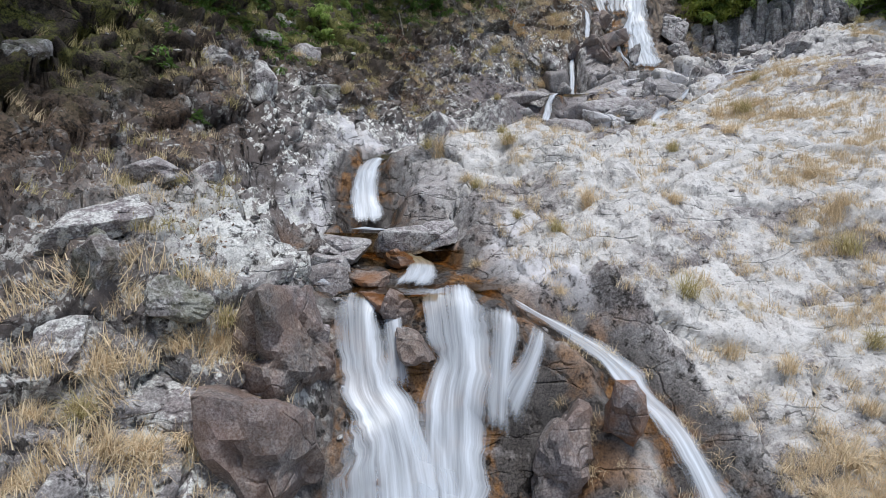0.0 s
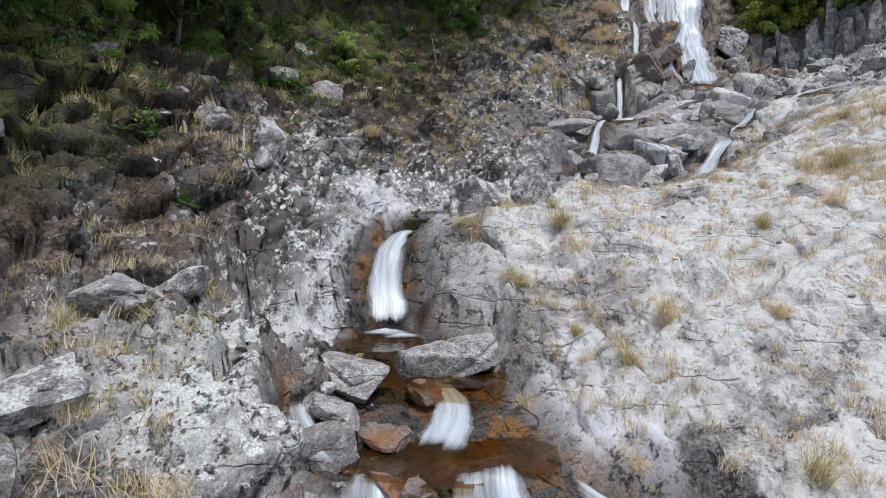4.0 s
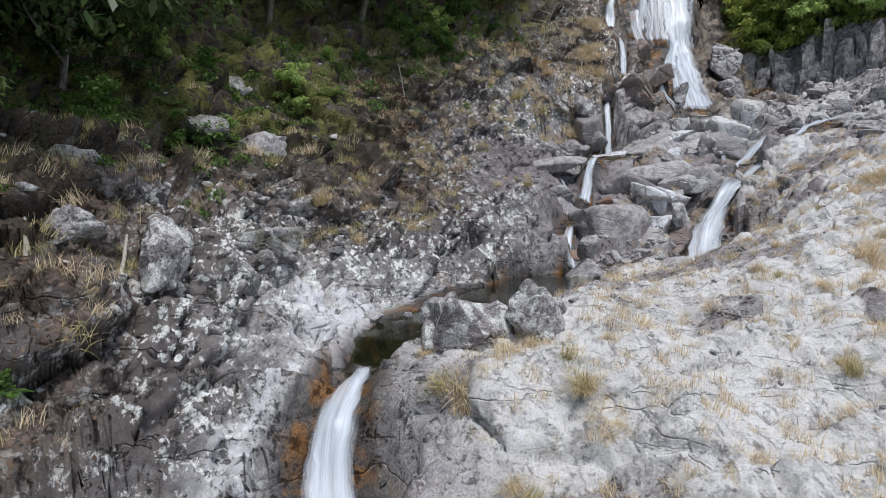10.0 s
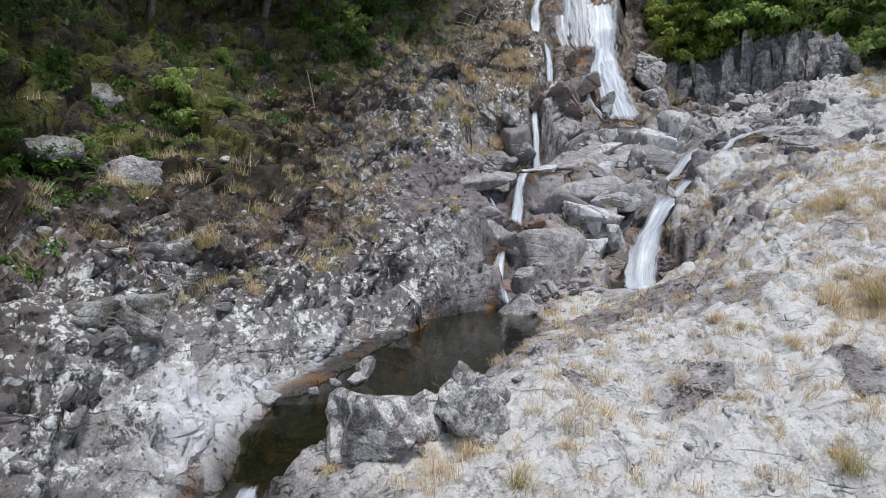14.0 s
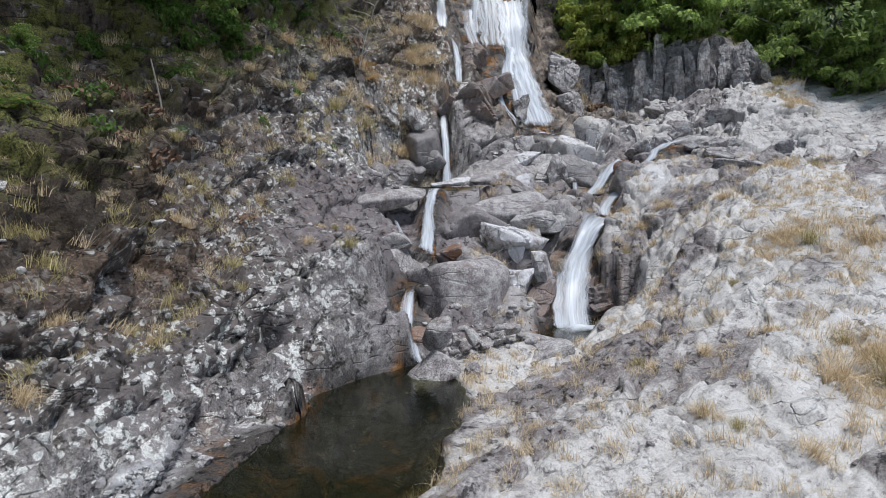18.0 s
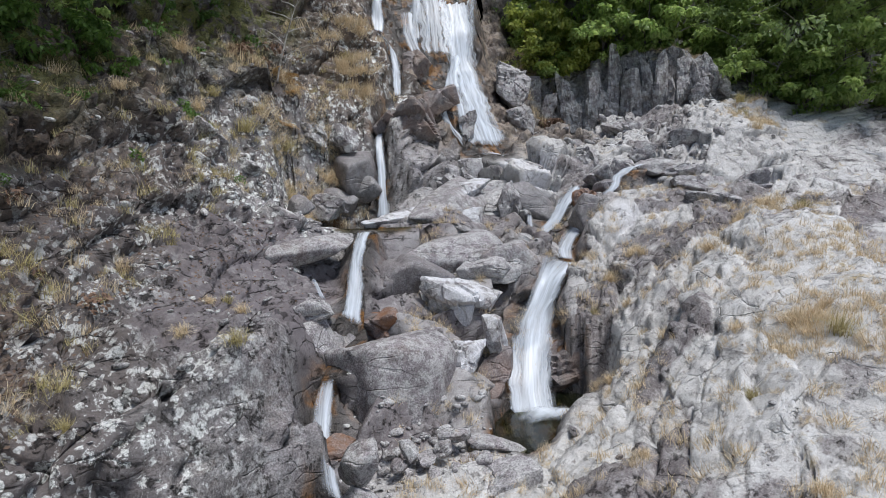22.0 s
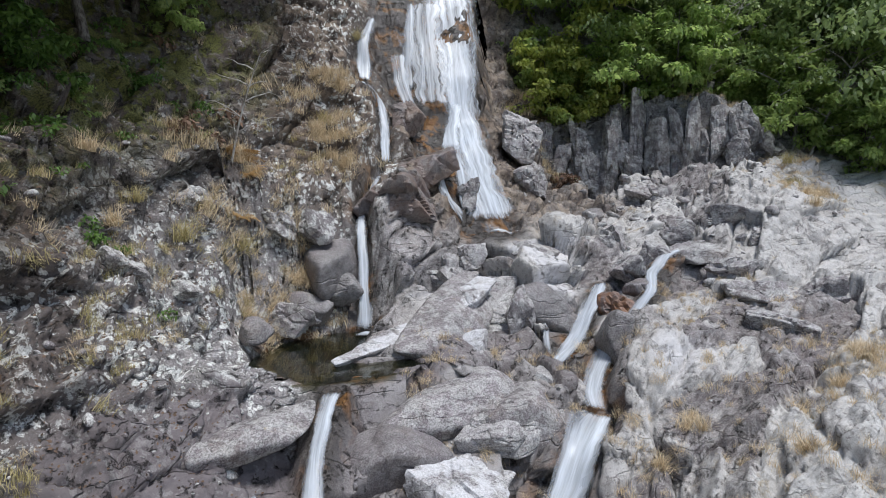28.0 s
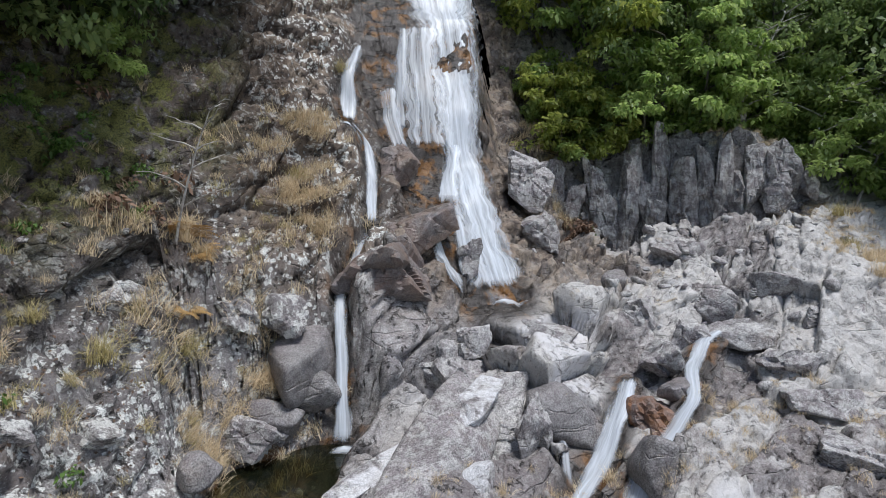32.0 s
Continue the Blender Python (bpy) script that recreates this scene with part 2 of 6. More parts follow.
def fall_material(name, lo, hi, across=26.0, down=1.1):
    """White running water: strands along the flow, torn open to the rock behind."""
    m, t, b = node_tree(name)
    uv = t.nodes.new("ShaderNodeUVMap")
    mp = t.nodes.new("ShaderNodeMapping")
    mp.inputs["Scale"].default_value = (across, down, 1)
    link(t, uv.outputs[0], mp.inputs["Vector"])
    strands = noise_tex(t, mp.outputs[0], 0.5, 5, 0.6, 0.15)
    mp2 = t.nodes.new("ShaderNodeMapping")
    mp2.inputs["Scale"].default_value = (across * 0.11, down * 0.45, 1)
    link(t, uv.outputs[0], mp2.inputs["Vector"])
    veil = noise_tex(t, mp2.outputs[0], 1.0, 4, 0.55, 0.25)
    dens = attribute(t, "dense")
    a = math_node(t, "ADD", math_node(t, "MULTIPLY", ramp(t, strands, 0.22, 0.78), 0.22), math_node(t, "MULTIPLY", ramp(t, veil, 0.27, 0.73), 0.6))
    a = math_node(t, "ADD", a, math_node(t, "MULTIPLY", attribute(t, "edge"), 0.15))
    a = math_node(t, "ADD", a, math_node(t, "SUBTRACT", dens, 0.5))
    a = math_node(t, "SUBTRACT", a, math_node(t, "MULTIPLY", math_node(t, "SUBTRACT", 1.0, attribute(t, "edge")), 0.45))
    alpha = math_node(t, "MULTIPLY", ramp(t, a, lo, hi), 0.94)
    b.inputs["Base Color"].default_value = (0.82, 0.88, 0.95, 1)
    b.inputs["Roughness"].default_value = 0.35
    b.inputs["Subsurface Weight"].default_value = 0.0
    link(t, alpha, b.inputs["Alpha"])
    bump(t, b, strands, 0.2, 0.03)
    return m


ROCK = ground_material()
POOL_WATER = water_material("pool_water", (0.62, 0.62, 0.42), (0.012, 0.017, 0.010))
BROWN_WATER = water_material("brown_water", (0.85, 0.62, 0.34), (0.06, 0.03, 0.008))
WHITE_WATER = fall_material("white_water", 0.20, 0.86, 60.0, 1.0)
THIN_WATER = fall_material("thin_water", 0.24, 1.0, 70.0, 0.8)
FOAM_WATER = fall_material("foam_water", 0.22, 0.8, 1.6, 1.6)

# ---------------------------------------------------------------- noise
def lattice(ix, iy, iz, salt):
    h = (ix.astype(np.int64) * 374761393 + iy.astype(np.int64) * 668265263 + iz.astype(np.int64) * 2147483647 + salt * 974634777) & 0xFFFFFFFF
    h = ((h ^ (h >> 13)) * 1274126177) & 0xFFFFFFFF
    h = ((h ^ (h >> 16)) * 2246822519) & 0xFFFFFFFF
    return ((h ^ (h >> 15)) & 0xFFFFFF) / float(0xFFFFFF)


def vnoise(p, scale, salt=0):
    q = p * scale
    i = np.floor(q)
    f = q - i
    f = f * f * (3 - 2 * f)
    out = 0
    for a in (0, 1):
        for b in (0, 1):
            for c in (0, 1):
                w = (f[:, 0] if a else 1 - f[:, 0]) * (f[:, 1] if b else 1 - f[:, 1]) * (f[:, 2] if c else 1 - f[:, 2])
                out = out + w * lattice(i[:, 0] + a, i[:, 1] + b, i[:, 2] + c, salt)
    return out * 2 - 1


def fbm(p, scale, octaves=4, gain=0.5, salt=0):
    out, amp = 0, 1.0
    for k in range(octaves):
        out = out + amp * vnoise(p, scale * 2.03 ** k, salt + k)
        amp *= gain
    return out


def blocks(p, salt=0):
    """Broken rock: for each point the step and the slant of the face of the block it lies in, the distance to the nearest joint, and the block's own number."""
    i = np.floor(p)
    best = np.full(len(p), 9.0)
    second = np.full(len(p), 9.0)
    slant, step, own = np.zeros(len(p)), np.zeros(len(p)), np.zeros(len(p))
    for a in (-1, 0, 1):
        for b in (-1, 0, 1):
            for c in (-1, 0, 1):
                x, y, z = i[:, 0] + a, i[:, 1] + b, i[:, 2] + c
                h0 = lattice(x, y, z, salt)
                r = [h0, (h0 * 97.13) % 1, (h0 * 389.71) % 1, (h0 * 1543.37) % 1]
                dx, dy, dz = p[:, 0] - x - r[0], p[:, 1] - y - r[1], p[:, 2] - z - r[2]
                d = np.sqrt(dx * dx + dy * dy + dz * dz)
                near = d < best
                second = np.where(near, best, np.minimum(second, d))
                a1, a2 = (r[3] * 7.31) % 1 - 0.5, (r[3] * 13.7) % 1 - 0.5
                a3 = (r[3] * 29.3) % 1 - 0.5
                slant = np.where(near, 2 * (a1 * dx + a2 * dy + a3 * dz), slant)
                step = np.where(near, r[3] - 0.5, step)
                own = np.where(near, (r[3] * 53.1) % 1, own)
                best = np.where(near, d, best)
    return step, slant, second - best, own


def smooth(a, b, x):
    s = np.clip((x - a) / (b - a), 0, 1)
    return s * s * (3 - 2 * s)


# ---------------------------------------------------------------- the lie of the land
# Cross-sections of the gorge: heights at the offsets U from the stream's axis.
AXIS_Y = (0, 4.6, 7.3, 9, 10.8, 12.3, 14, 15.5, 17, 18.5, 20, 21.5, 23, 25, 27, 29, 31, 34, 40)
AXIS_X = (-0.2, 0, 0.1, -0.5, -1.1, -1.35, -0.9, 0.8, 1.8, 2.4, 2.6, 3.4, 4.2, 4.8, 6, 8, 8.3, 8.8, 9.5)
U = (-13, -9, -6.5, -5, -3.8, -2.8, -2, -1.2, -0.5, 0.5, 1.2, 2, 3, 4.2, 6, 8, 11, 15)
SECTIONS = {}
SECTIONS[0] = (8.80, 6.10, 3.60, 2.10, 1.00, 0.40, -0.00, -0.40, -0.70, -1.00, -0.90, -0.80, -0.60, -0.30, 0.30, 1.00, 2.40, 3.00)
SECTIONS[3.2] = (10.90, 7.20, 4.60, 3.40, 2.70, 2.01, 1.30, 0.70, 0.40, 0.30, 0.40, 0.60, 0.90, 1.20, 1.70, 2.30, 3.50, 4.40)
SECTIONS[4.6] = (11.90, 7.80, 5.40, 4.30, 3.89, 3.22, 2.21, 1.70, 1.20, 1.00, 1.20, 1.50, 1.80, 2.00, 2.40, 3.00, 4.10, 5.10)
SECTIONS[5.6] = (12.60, 8.30, 6.00, 5.00, 4.61, 4.17, 3.35, 2.80, 2.20, 1.90, 2.11, 2.34, 2.50, 2.60, 3.00, 3.60, 4.60, 5.60)
SECTIONS[6.4] = (13.10, 8.70, 6.40, 5.35, 4.89, 4.65, 4.33, 3.93, 3.20, 3.10, 3.43, 3.33, 3.00, 3.08, 3.50, 4.10, 5.00, 6.00)
SECTIONS[7.3] = (13.60, 9.30, 6.87, 5.65, 5.32, 4.95, 4.83, 4.40, 4.05, 3.91, 4.13, 4.25, 3.87, 3.72, 3.97, 4.70, 5.50, 6.50)
SECTIONS[8.5] = (14.60, 10.52, 8.11, 6.68, 5.59, 5.50, 5.46, 4.85, 4.53, 4.74, 4.60, 4.82, 4.99, 4.61, 4.60, 5.19, 6.00, 7.00)
SECTIONS[9.7] = (15.60, 11.63, 9.50, 8.77, 7.11, 6.29, 5.78, 5.39, 5.17, 5.42, 5.65, 5.47, 5.85, 5.58, 5.33, 5.66, 6.40, 7.30)
SECTIONS[10.8] = (16.30, 12.50, 10.26, 9.41, 8.38, 7.70, 6.66, 5.87, 5.94, 6.10, 6.47, 6.40, 6.54, 5.98, 5.99, 6.13, 6.70, 7.60)
SECTIONS[12.2] = (17.00, 13.30, 11.00, 9.81, 9.06, 8.51, 7.76, 7.10, 6.67, 6.25, 6.40, 6.50, 6.97, 6.47, 6.66, 6.82, 7.20, 8.00)
SECTIONS[13.5] = (17.30, 13.50, 11.20, 9.81, 8.99, 8.33, 8.13, 7.06, 6.57, 6.20, 6.30, 6.45, 6.99, 6.81, 7.04, 7.28, 7.80, 8.50)
SECTIONS[15] = (16.90, 12.78, 10.61, 8.93, 8.55, 7.58, 7.09, 6.61, 6.41, 6.40, 6.30, 6.44, 6.85, 7.07, 7.77, 8.06, 8.58, 9.20)
SECTIONS[16.5] = (16.50, 12.60, 10.44, 9.56, 9.38, 8.29, 7.21, 7.14, 6.77, 6.00, 6.30, 6.73, 7.04, 7.47, 8.35, 8.98, 9.19, 9.60)
SECTIONS[18] = (16.60, 12.80, 10.80, 10.32, 9.53, 8.64, 8.40, 8.22, 8.11, 6.40, 6.60, 6.80, 6.90, 7.40, 8.83, 9.31, 9.68, 10.00)
SECTIONS[19.5] = (17.10, 13.50, 11.85, 11.42, 10.29, 8.66, 8.63, 8.62, 8.97, 7.30, 7.20, 7.10, 6.78, 7.05, 8.37, 9.70, 10.35, 10.20)
SECTIONS[21] = (17.40, 14.20, 12.64, 11.99, 11.08, 9.96, 9.46, 8.56, 8.68, 7.90, 7.70, 7.50, 7.30, 7.92, 8.91, 9.65, 10.51, 10.40)
SECTIONS[22.5] = (17.60, 14.90, 13.40, 12.67, 11.89, 10.51, 9.87, 9.43, 8.87, 8.72, 8.70, 8.40, 8.30, 9.11, 9.75, 10.08, 10.68, 10.70)
SECTIONS[24] = (18.00, 15.70, 14.50, 13.61, 12.63, 11.19, 10.27, 9.97, 9.19, 9.05, 9.50, 9.40, 9.10, 9.51, 10.38, 10.51, 10.94, 10.95)
SECTIONS[25.5] = (18.50, 16.50, 15.31, 14.54, 13.57, 10.99, 9.76, 9.60, 9.60, 9.60, 9.80, 9.80, 9.70, 10.26, 10.04, 10.54, 12.18, 11.88)
SECTIONS[27] = (18.90, 17.20, 15.81, 14.64, 13.71, 12.28, 11.09, 10.56, 11.52, 10.59, 10.30, 10.40, 11.12, 11.30, 11.25, 11.35, 13.25, 12.92)
SECTIONS[28.5] = (19.10, 17.50, 16.00, 15.00, 13.76, 13.46, 12.81, 12.98, 13.18, 11.93, 11.60, 11.50, 11.70, 12.15, 12.22, 12.78, 14.00, 13.34)
SECTIONS[30] = (19.70, 18.10, 17.10, 16.69, 16.14, 15.21, 14.70, 13.96, 13.53, 13.30, 13.10, 12.90, 12.70, 12.59, 12.36, 13.85, 15.48, 14.21)
SECTIONS[31.5] = (20.40, 19.00, 18.20, 18.10, 17.82, 17.31, 16.60, 15.80, 15.30, 15.30, 15.00, 14.60, 13.89, 12.84, 12.99, 13.90, 16.48, 15.60)
SECTIONS[33] = (21.10, 19.90, 19.40, 19.20, 19.10, 18.90, 18.60, 18.30, 18.20, 18.00, 17.60, 17.00, 15.41, 14.68, 15.69, 15.00, 16.96, 17.00)
SECTIONS[36] = (22.80, 22.00, 21.90, 21.90, 22.00, 22.10, 22.20, 22.30, 22.40, 22.20, 21.90, 21.60, 21.20, 20.39, 18.95, 20.09, 20.00, 19.60)
SECTIONS[42] = (27.50, 27.00, 26.90, 26.90, 26.80, 26.80, 26.70, 26.60, 26.60, 26.50, 26.50, 26.50, 26.40, 26.30, 26.00, 25.70, 25.30, 25.00)

# Watercourses: x, y, bed height, half width.
LOWER_FACE = ((-0.15, 7.9, 4.15, 0.7), (-0.1, 7.2, 4.0, 1.0), (-0.1, 6.8, 3.55, 1.0), (-0.1, 6.4, 2.8, 1.0), (0, 5.9, 1.9, 1.1), (0, 5.0, 0.9, 1.2), (0, 3.8, 0.4, 1.2))
LOWER_LEFT = ((-0.96, 7.15, 4.15, 0.16), (-0.95, 6.89, 3.76, 0.26), (-0.92, 6.66, 3.36, 0.31), (-0.84, 6.44, 2.91, 0.42), (-0.64, 6.23, 2.56, 0.59), (-0.52, 6.05, 2.14, 0.69), (-0.4, 5.6, 1.4, 0.75))
LOWER_MID = ((0.09, 7.15, 4.05, 0.29), (0.12, 6.78, 3.64, 0.35), (0.17, 6.6, 3.17, 0.37), (0.07, 6.42, 2.73, 0.42), (0.07, 6.21, 2.44, 0.47), (0.06, 6.06, 2.14, 0.52), (0.1, 5.6, 1.4, 0.6))
LOWER_THIN = ((-0.63, 7.1, 4.05, 0.13), (-0.62, 6.8, 3.77, 0.14), (-0.54, 6.6, 3.5, 0.14), (-0.5, 6.4, 3.0, 0.14))
LOWER_RIGHT = ((0.68, 7.0, 3.8, 0.19), (0.62, 6.69, 3.27, 0.16), (0.57, 6.48, 2.88, 0.14), (0.52, 6.3, 2.52, 0.15))
LOWER_SPUR = ((1.11, 6.85, 3.6, 0.13), (0.96, 6.63, 3.22, 0.14), (0.73, 6.54, 2.99, 0.12), (0.6, 6.4, 2.7, 0.12))
SIDE_CHUTE = ((0.75, 7.3, 3.95, 0.16), (0.96, 7.2, 3.82, 0.19), (1.3, 7.14, 3.62, 0.24), (1.67, 6.99, 3.41, 0.27), (1.95, 6.8, 3.19, 0.30), (2.1, 6.55, 2.91, 0.30), (2.31, 6.4, 2.8, 0.27), (2.43, 6.12, 2.6, 0.27), (2.55, 5.8, 2.25, 0.30), (2.65, 5.3, 1.6, 0.34))
BROWN_LEFT = ((-1.95, 8.15, 4.43, 0.08), (-1.85, 7.8, 4.37, 0.15), (-1.7, 7.5, 4.29, 0.19), (-1.5, 7.25, 4.19, 0.16), (-1.2, 7.05, 4.08, 0.12))
BROWN_MID = ((-1.15, 9.4, 4.62, 0.1), (-0.7, 8.95, 4.52, 0.14), (-0.36, 8.6, 4.44, 0.17), (-0.3, 8.3, 4.34, 0.22), (-0.38, 7.85, 4.22, 0.26), (-0.5, 7.55, 4.15, 0.3))
BROWN_STEPS = ((-1.3, 10.1, 4.7, 0.3), (-1.2, 9.8, 4.65, 0.36), (-1.05, 9.3, 4.5, 0.5), (-0.6, 8.5, 4.36, 0.8), (-0.3, 7.9, 4.12, 0.85))
MIDDLE_FALL = ((-1.2, 12.05, 6.18, 0.09), (-1.22, 11.7, 6.08, 0.12), (-1.3, 11.3, 5.93, 0.17), (-1.38, 10.95, 5.74, 0.25), (-1.4, 10.6, 5.42, 0.32), (-1.32, 10.3, 5.08, 0.34), (-1.27, 10.1, 4.82, 0.38))
CHANNEL = ((0.5, 15.6, 6.3, 0.7), (-0.3, 14.6, 6.27, 0.4), (-0.8, 13.5, 6.24, 0.32), (-1.05, 12.7, 6.2, 0.24), (-1.2, 12.1, 6.12, 0.16), (-1.22, 11.8, 6.05, 0.14))
LEFT_CASCADE = ((4.4, 23.5, 9.66, 0.2), (4.14, 22.9, 9.5, 0.16), (3.95, 22.45, 9.2, 0.13), (3.82, 21.96, 8.84, 0.14), (3.7, 21.61, 8.52, 0.17), (3.55, 21.1, 8.15, 0.3))
LOWER_STEP = ((3.0, 20.25, 7.66, 0.1), (2.87, 20.04, 7.4, 0.14), (2.78, 19.75, 7.0, 0.17), (2.72, 19.5, 6.75, 0.2))
CASCADE_BED = LEFT_CASCADE + LOWER_STEP
SIDE_TRICKLE = ((3.05, 22.1, 9.1, 0.06), (3.1, 21.99, 8.95, 0.06), (3.18, 21.85, 8.67, 0.07), (3.25, 21.65, 8.4, 0.07))
LOW_SPOUT = ((2.72, 18.95, 6.95, 0.1), (2.7, 18.8, 6.8, 0.12), (2.72, 18.35, 6.6, 0.16))
UPPER_LEFT_A = ((7.74, 33.24, 18.44, 0.13), (7.27, 32.59, 17.61, 0.14), (7.14, 32.25, 16.76, 0.2), (7.05, 31.82, 16.0, 0.28))
UPPER_LEFT_B = ((7.1, 31.95, 16.05, 0.12), (7.5, 31.7, 15.45, 0.15), (7.45, 31.1, 14.53, 0.13), (7.07, 29.8, 13.45, 0.16))
UPPER_LEFT_C = ((6.8, 29.6, 13.15, 0.1), (6.35, 29.0, 12.55, 0.11), (6.05, 28.41, 12.15, 0.11), (5.94, 27.84, 11.5, 0.12), (5.82, 27.4, 10.6, 0.16), (5.77, 27.05, 9.7, 0.24))
MAIN_FACE = ((9.9, 35.6, 21.6, 1.7), (9.6, 33.9, 19.3, 1.6), (9.4, 33.1, 17.6, 1.5), (9.3, 32.3, 16.0, 1.4), (9.3, 31.7, 14.9, 1.3), (9.3, 30.6, 13.7, 1.0), (9.5, 29.8, 12.8, 0.9), (9.6, 29.0, 11.7, 0.8))
MAIN_FALL = ((10.7, 35.3, 21.2, 1.30), (10.5, 33.8, 19.2, 1.10), (10.4, 33.1, 17.5, 0.81), (10.2, 32.3, 16.0, 0.65), (10.1, 31.8, 14.95, 0.65), (9.95, 30.6, 13.65, 0.68), (9.9, 29.8, 12.75, 0.62), (9.95, 29.1, 11.8, 0.78))
MAIN_FORK = ((9.95, 31.9, 15.6, 0.2), (9.45, 31.2, 14.6, 0.22), (9.25, 30.6, 13.95, 0.36))
MAIN_LEFT = ((8.45, 30.25, 13.85, 0.14), (8.49, 29.61, 13.15, 0.15), (8.64, 29.28, 12.37, 0.22), (8.84, 28.88, 11.8, 0.34))
MAIN_INNER = ((9.35, 30.5, 13.7, 0.15), (9.19, 29.67, 12.9, 0.17), (9.15, 29.2, 12.15, 0.17))
VEIL_A = ((9.0, 33.36, 19.07, 0.13), (8.72, 32.67, 17.73, 0.16), (8.49, 32.16, 16.66, 0.16), (8.39, 31.76, 15.82, 0.22))
VEIL_B = ((9.6, 33.6, 19.2, 0.7), (9.4, 32.9, 17.8, 0.8), (9.25, 32.32, 16.75, 0.85), (9.1, 31.7, 15.4, 0.75))
VEIL_D = ((8.3, 32.4, 17.2, 0.25), (8.2, 31.9, 16.2, 0.35), (8.3, 31.4, 15.3, 0.3))
VEIL_C = ((9.1, 32.68, 17.6, 0.08), (9.04, 32.3, 16.72, 0.08), (8.85, 31.79, 15.84, 0.09))
RIGHT_A = ((14.16, 26.55, 11.31, 0.16), (13.1, 26.21, 11.11, 0.18), (12.03, 25.45, 10.82, 0.16), (11.39, 24.7, 10.5, 0.17), (10.78, 24.5, 10.1, 0.18), (10.14, 24.37, 9.65, 0.2), (9.39, 23.85, 9.24, 0.2), (8.98, 23.4, 9.04, 0.18), (8.83, 22.95, 8.86, 0.2))
RIGHT_B = ((11.1, 26.07, 10.67, 0.14), (10.51, 25.55, 10.26, 0.2), (9.86, 25.09, 9.78, 0.2), (9.23, 24.7, 9.46, 0.18), (8.85, 24.5, 9.28, 0.15), (8.88, 23.99, 9.17, 0.12), (8.94, 23.54, 9.06, 0.12))
RIGHT_C = ((9.19, 25.43, 9.66, 0.07), (8.98, 24.95, 9.41, 0.08), (8.88, 24.7, 9.26, 0.09))
RIGHT_FALL = ((8.9, 22.95, 8.86, 0.22), (8.12, 22.31, 8.52, 0.3), (7.4, 21.84, 8.0, 0.36), (6.86, 21.11, 7.4, 0.38), (6.5, 20.48, 6.9, 0.4), (6.38, 20.05, 6.58, 0.44))
COURSES = (LOWER_FACE, SIDE_CHUTE, BROWN_STEPS, BROWN_LEFT, MIDDLE_FALL, CHANNEL, CASCADE_BED, UPPER_LEFT_A, UPPER_LEFT_B, UPPER_LEFT_C, MAIN_FACE, RIGHT_A, RIGHT_B, RIGHT_FALL)
# Pools: a chain of x, y, level, half width, and the depth.
LONG_POOL = ((2.7, 18.4, 6.62, 0.35), (2.4, 17.85, 6.62, 0.7), (1.95, 17.15, 6.62, 1.0), (1.55, 16.2, 6.62, 0.95), (1.05, 15.0, 6.6, 0.95), (0.6, 14.3, 6.55, 0.95), (0.0, 13.8, 6.5, 0.7), (-0.7, 13.35, 6.45, 0.45), (-1.0, 12.6, 6.36, 0.32), (-1.25, 12.1, 6.15, 0.15))
DARK_POOL = ((5.35, 26.85, 9.77, 0.55), (4.55, 26.2, 9.77, 0.9), (4.1, 25.1, 9.77, 0.85), (4.3, 24.4, 9.77, 0.5), (5.2, 24.2, 9.77, 0.28), (5.8, 24.3, 9.77, 0.2))
GREEN_POOL = ((7.2, 20.55, 6.72, 0.4), (6.7, 20.15, 6.72, 0.68), (6.0, 19.7, 6.72, 0.55), (5.5, 19.0, 6.72, 0.42))
AMBER_POOL = ((-1.32, 10.1, 4.8, 0.32), (-1.3, 9.8, 4.8, 0.4), (-1.2, 9.45, 4.8, 0.32))
LOW_POOL = ((-0.9, 7.5, 4.14, 0.3), (-0.3, 7.42, 4.14, 0.42), (0.28, 7.6, 4.14, 0.3))
STEP_POOL = ((-2.6, 9.1, 4.55, 0.38), (-1.9, 9.2, 4.55, 0.4), (-1.0, 8.95, 4.55, 0.4), (-0.2, 8.85, 4.55, 0.32))
STONE_BED = ((3.25, 18.6, 6.62, 0.3), (4.1, 18.85, 6.78, 0.35), (5.0, 18.9, 6.78, 0.3))
POOLS = ((LONG_POOL, 0.8), (DARK_POOL, 0.7), (GREEN_POOL, 0.6), (AMBER_POOL, 0.2), (LOW_POOL, 0.2), (STEP_POOL, 0.16))


def catmull(ys, table, y):
    """Smooth run from section to section."""
    ys = np.asarray(ys, float)
    k = np.clip(np.searchsorted(ys, y) - 1, 0, len(ys) - 2)
    slope = np.gradient(table, ys, axis=0)
    h = (ys[k + 1] - ys[k])
    s = np.clip((y - ys[k]) / h, 0, 1)
    n = np.arange(len(y))
    a, b, ma, mb = table[k, n], table[k + 1, n], slope[k, n], slope[k + 1, n]
    lin = a + (b - a) * s
    cub = (2 * s ** 3 - 3 * s ** 2 + 1) * a + (s ** 3 - 2 * s ** 2 + s) * h * ma + (-2 * s ** 3 + 3 * s ** 2) * b + (s ** 3 - s ** 2) * h * mb
    return 0.5 * lin + 0.5 * cub


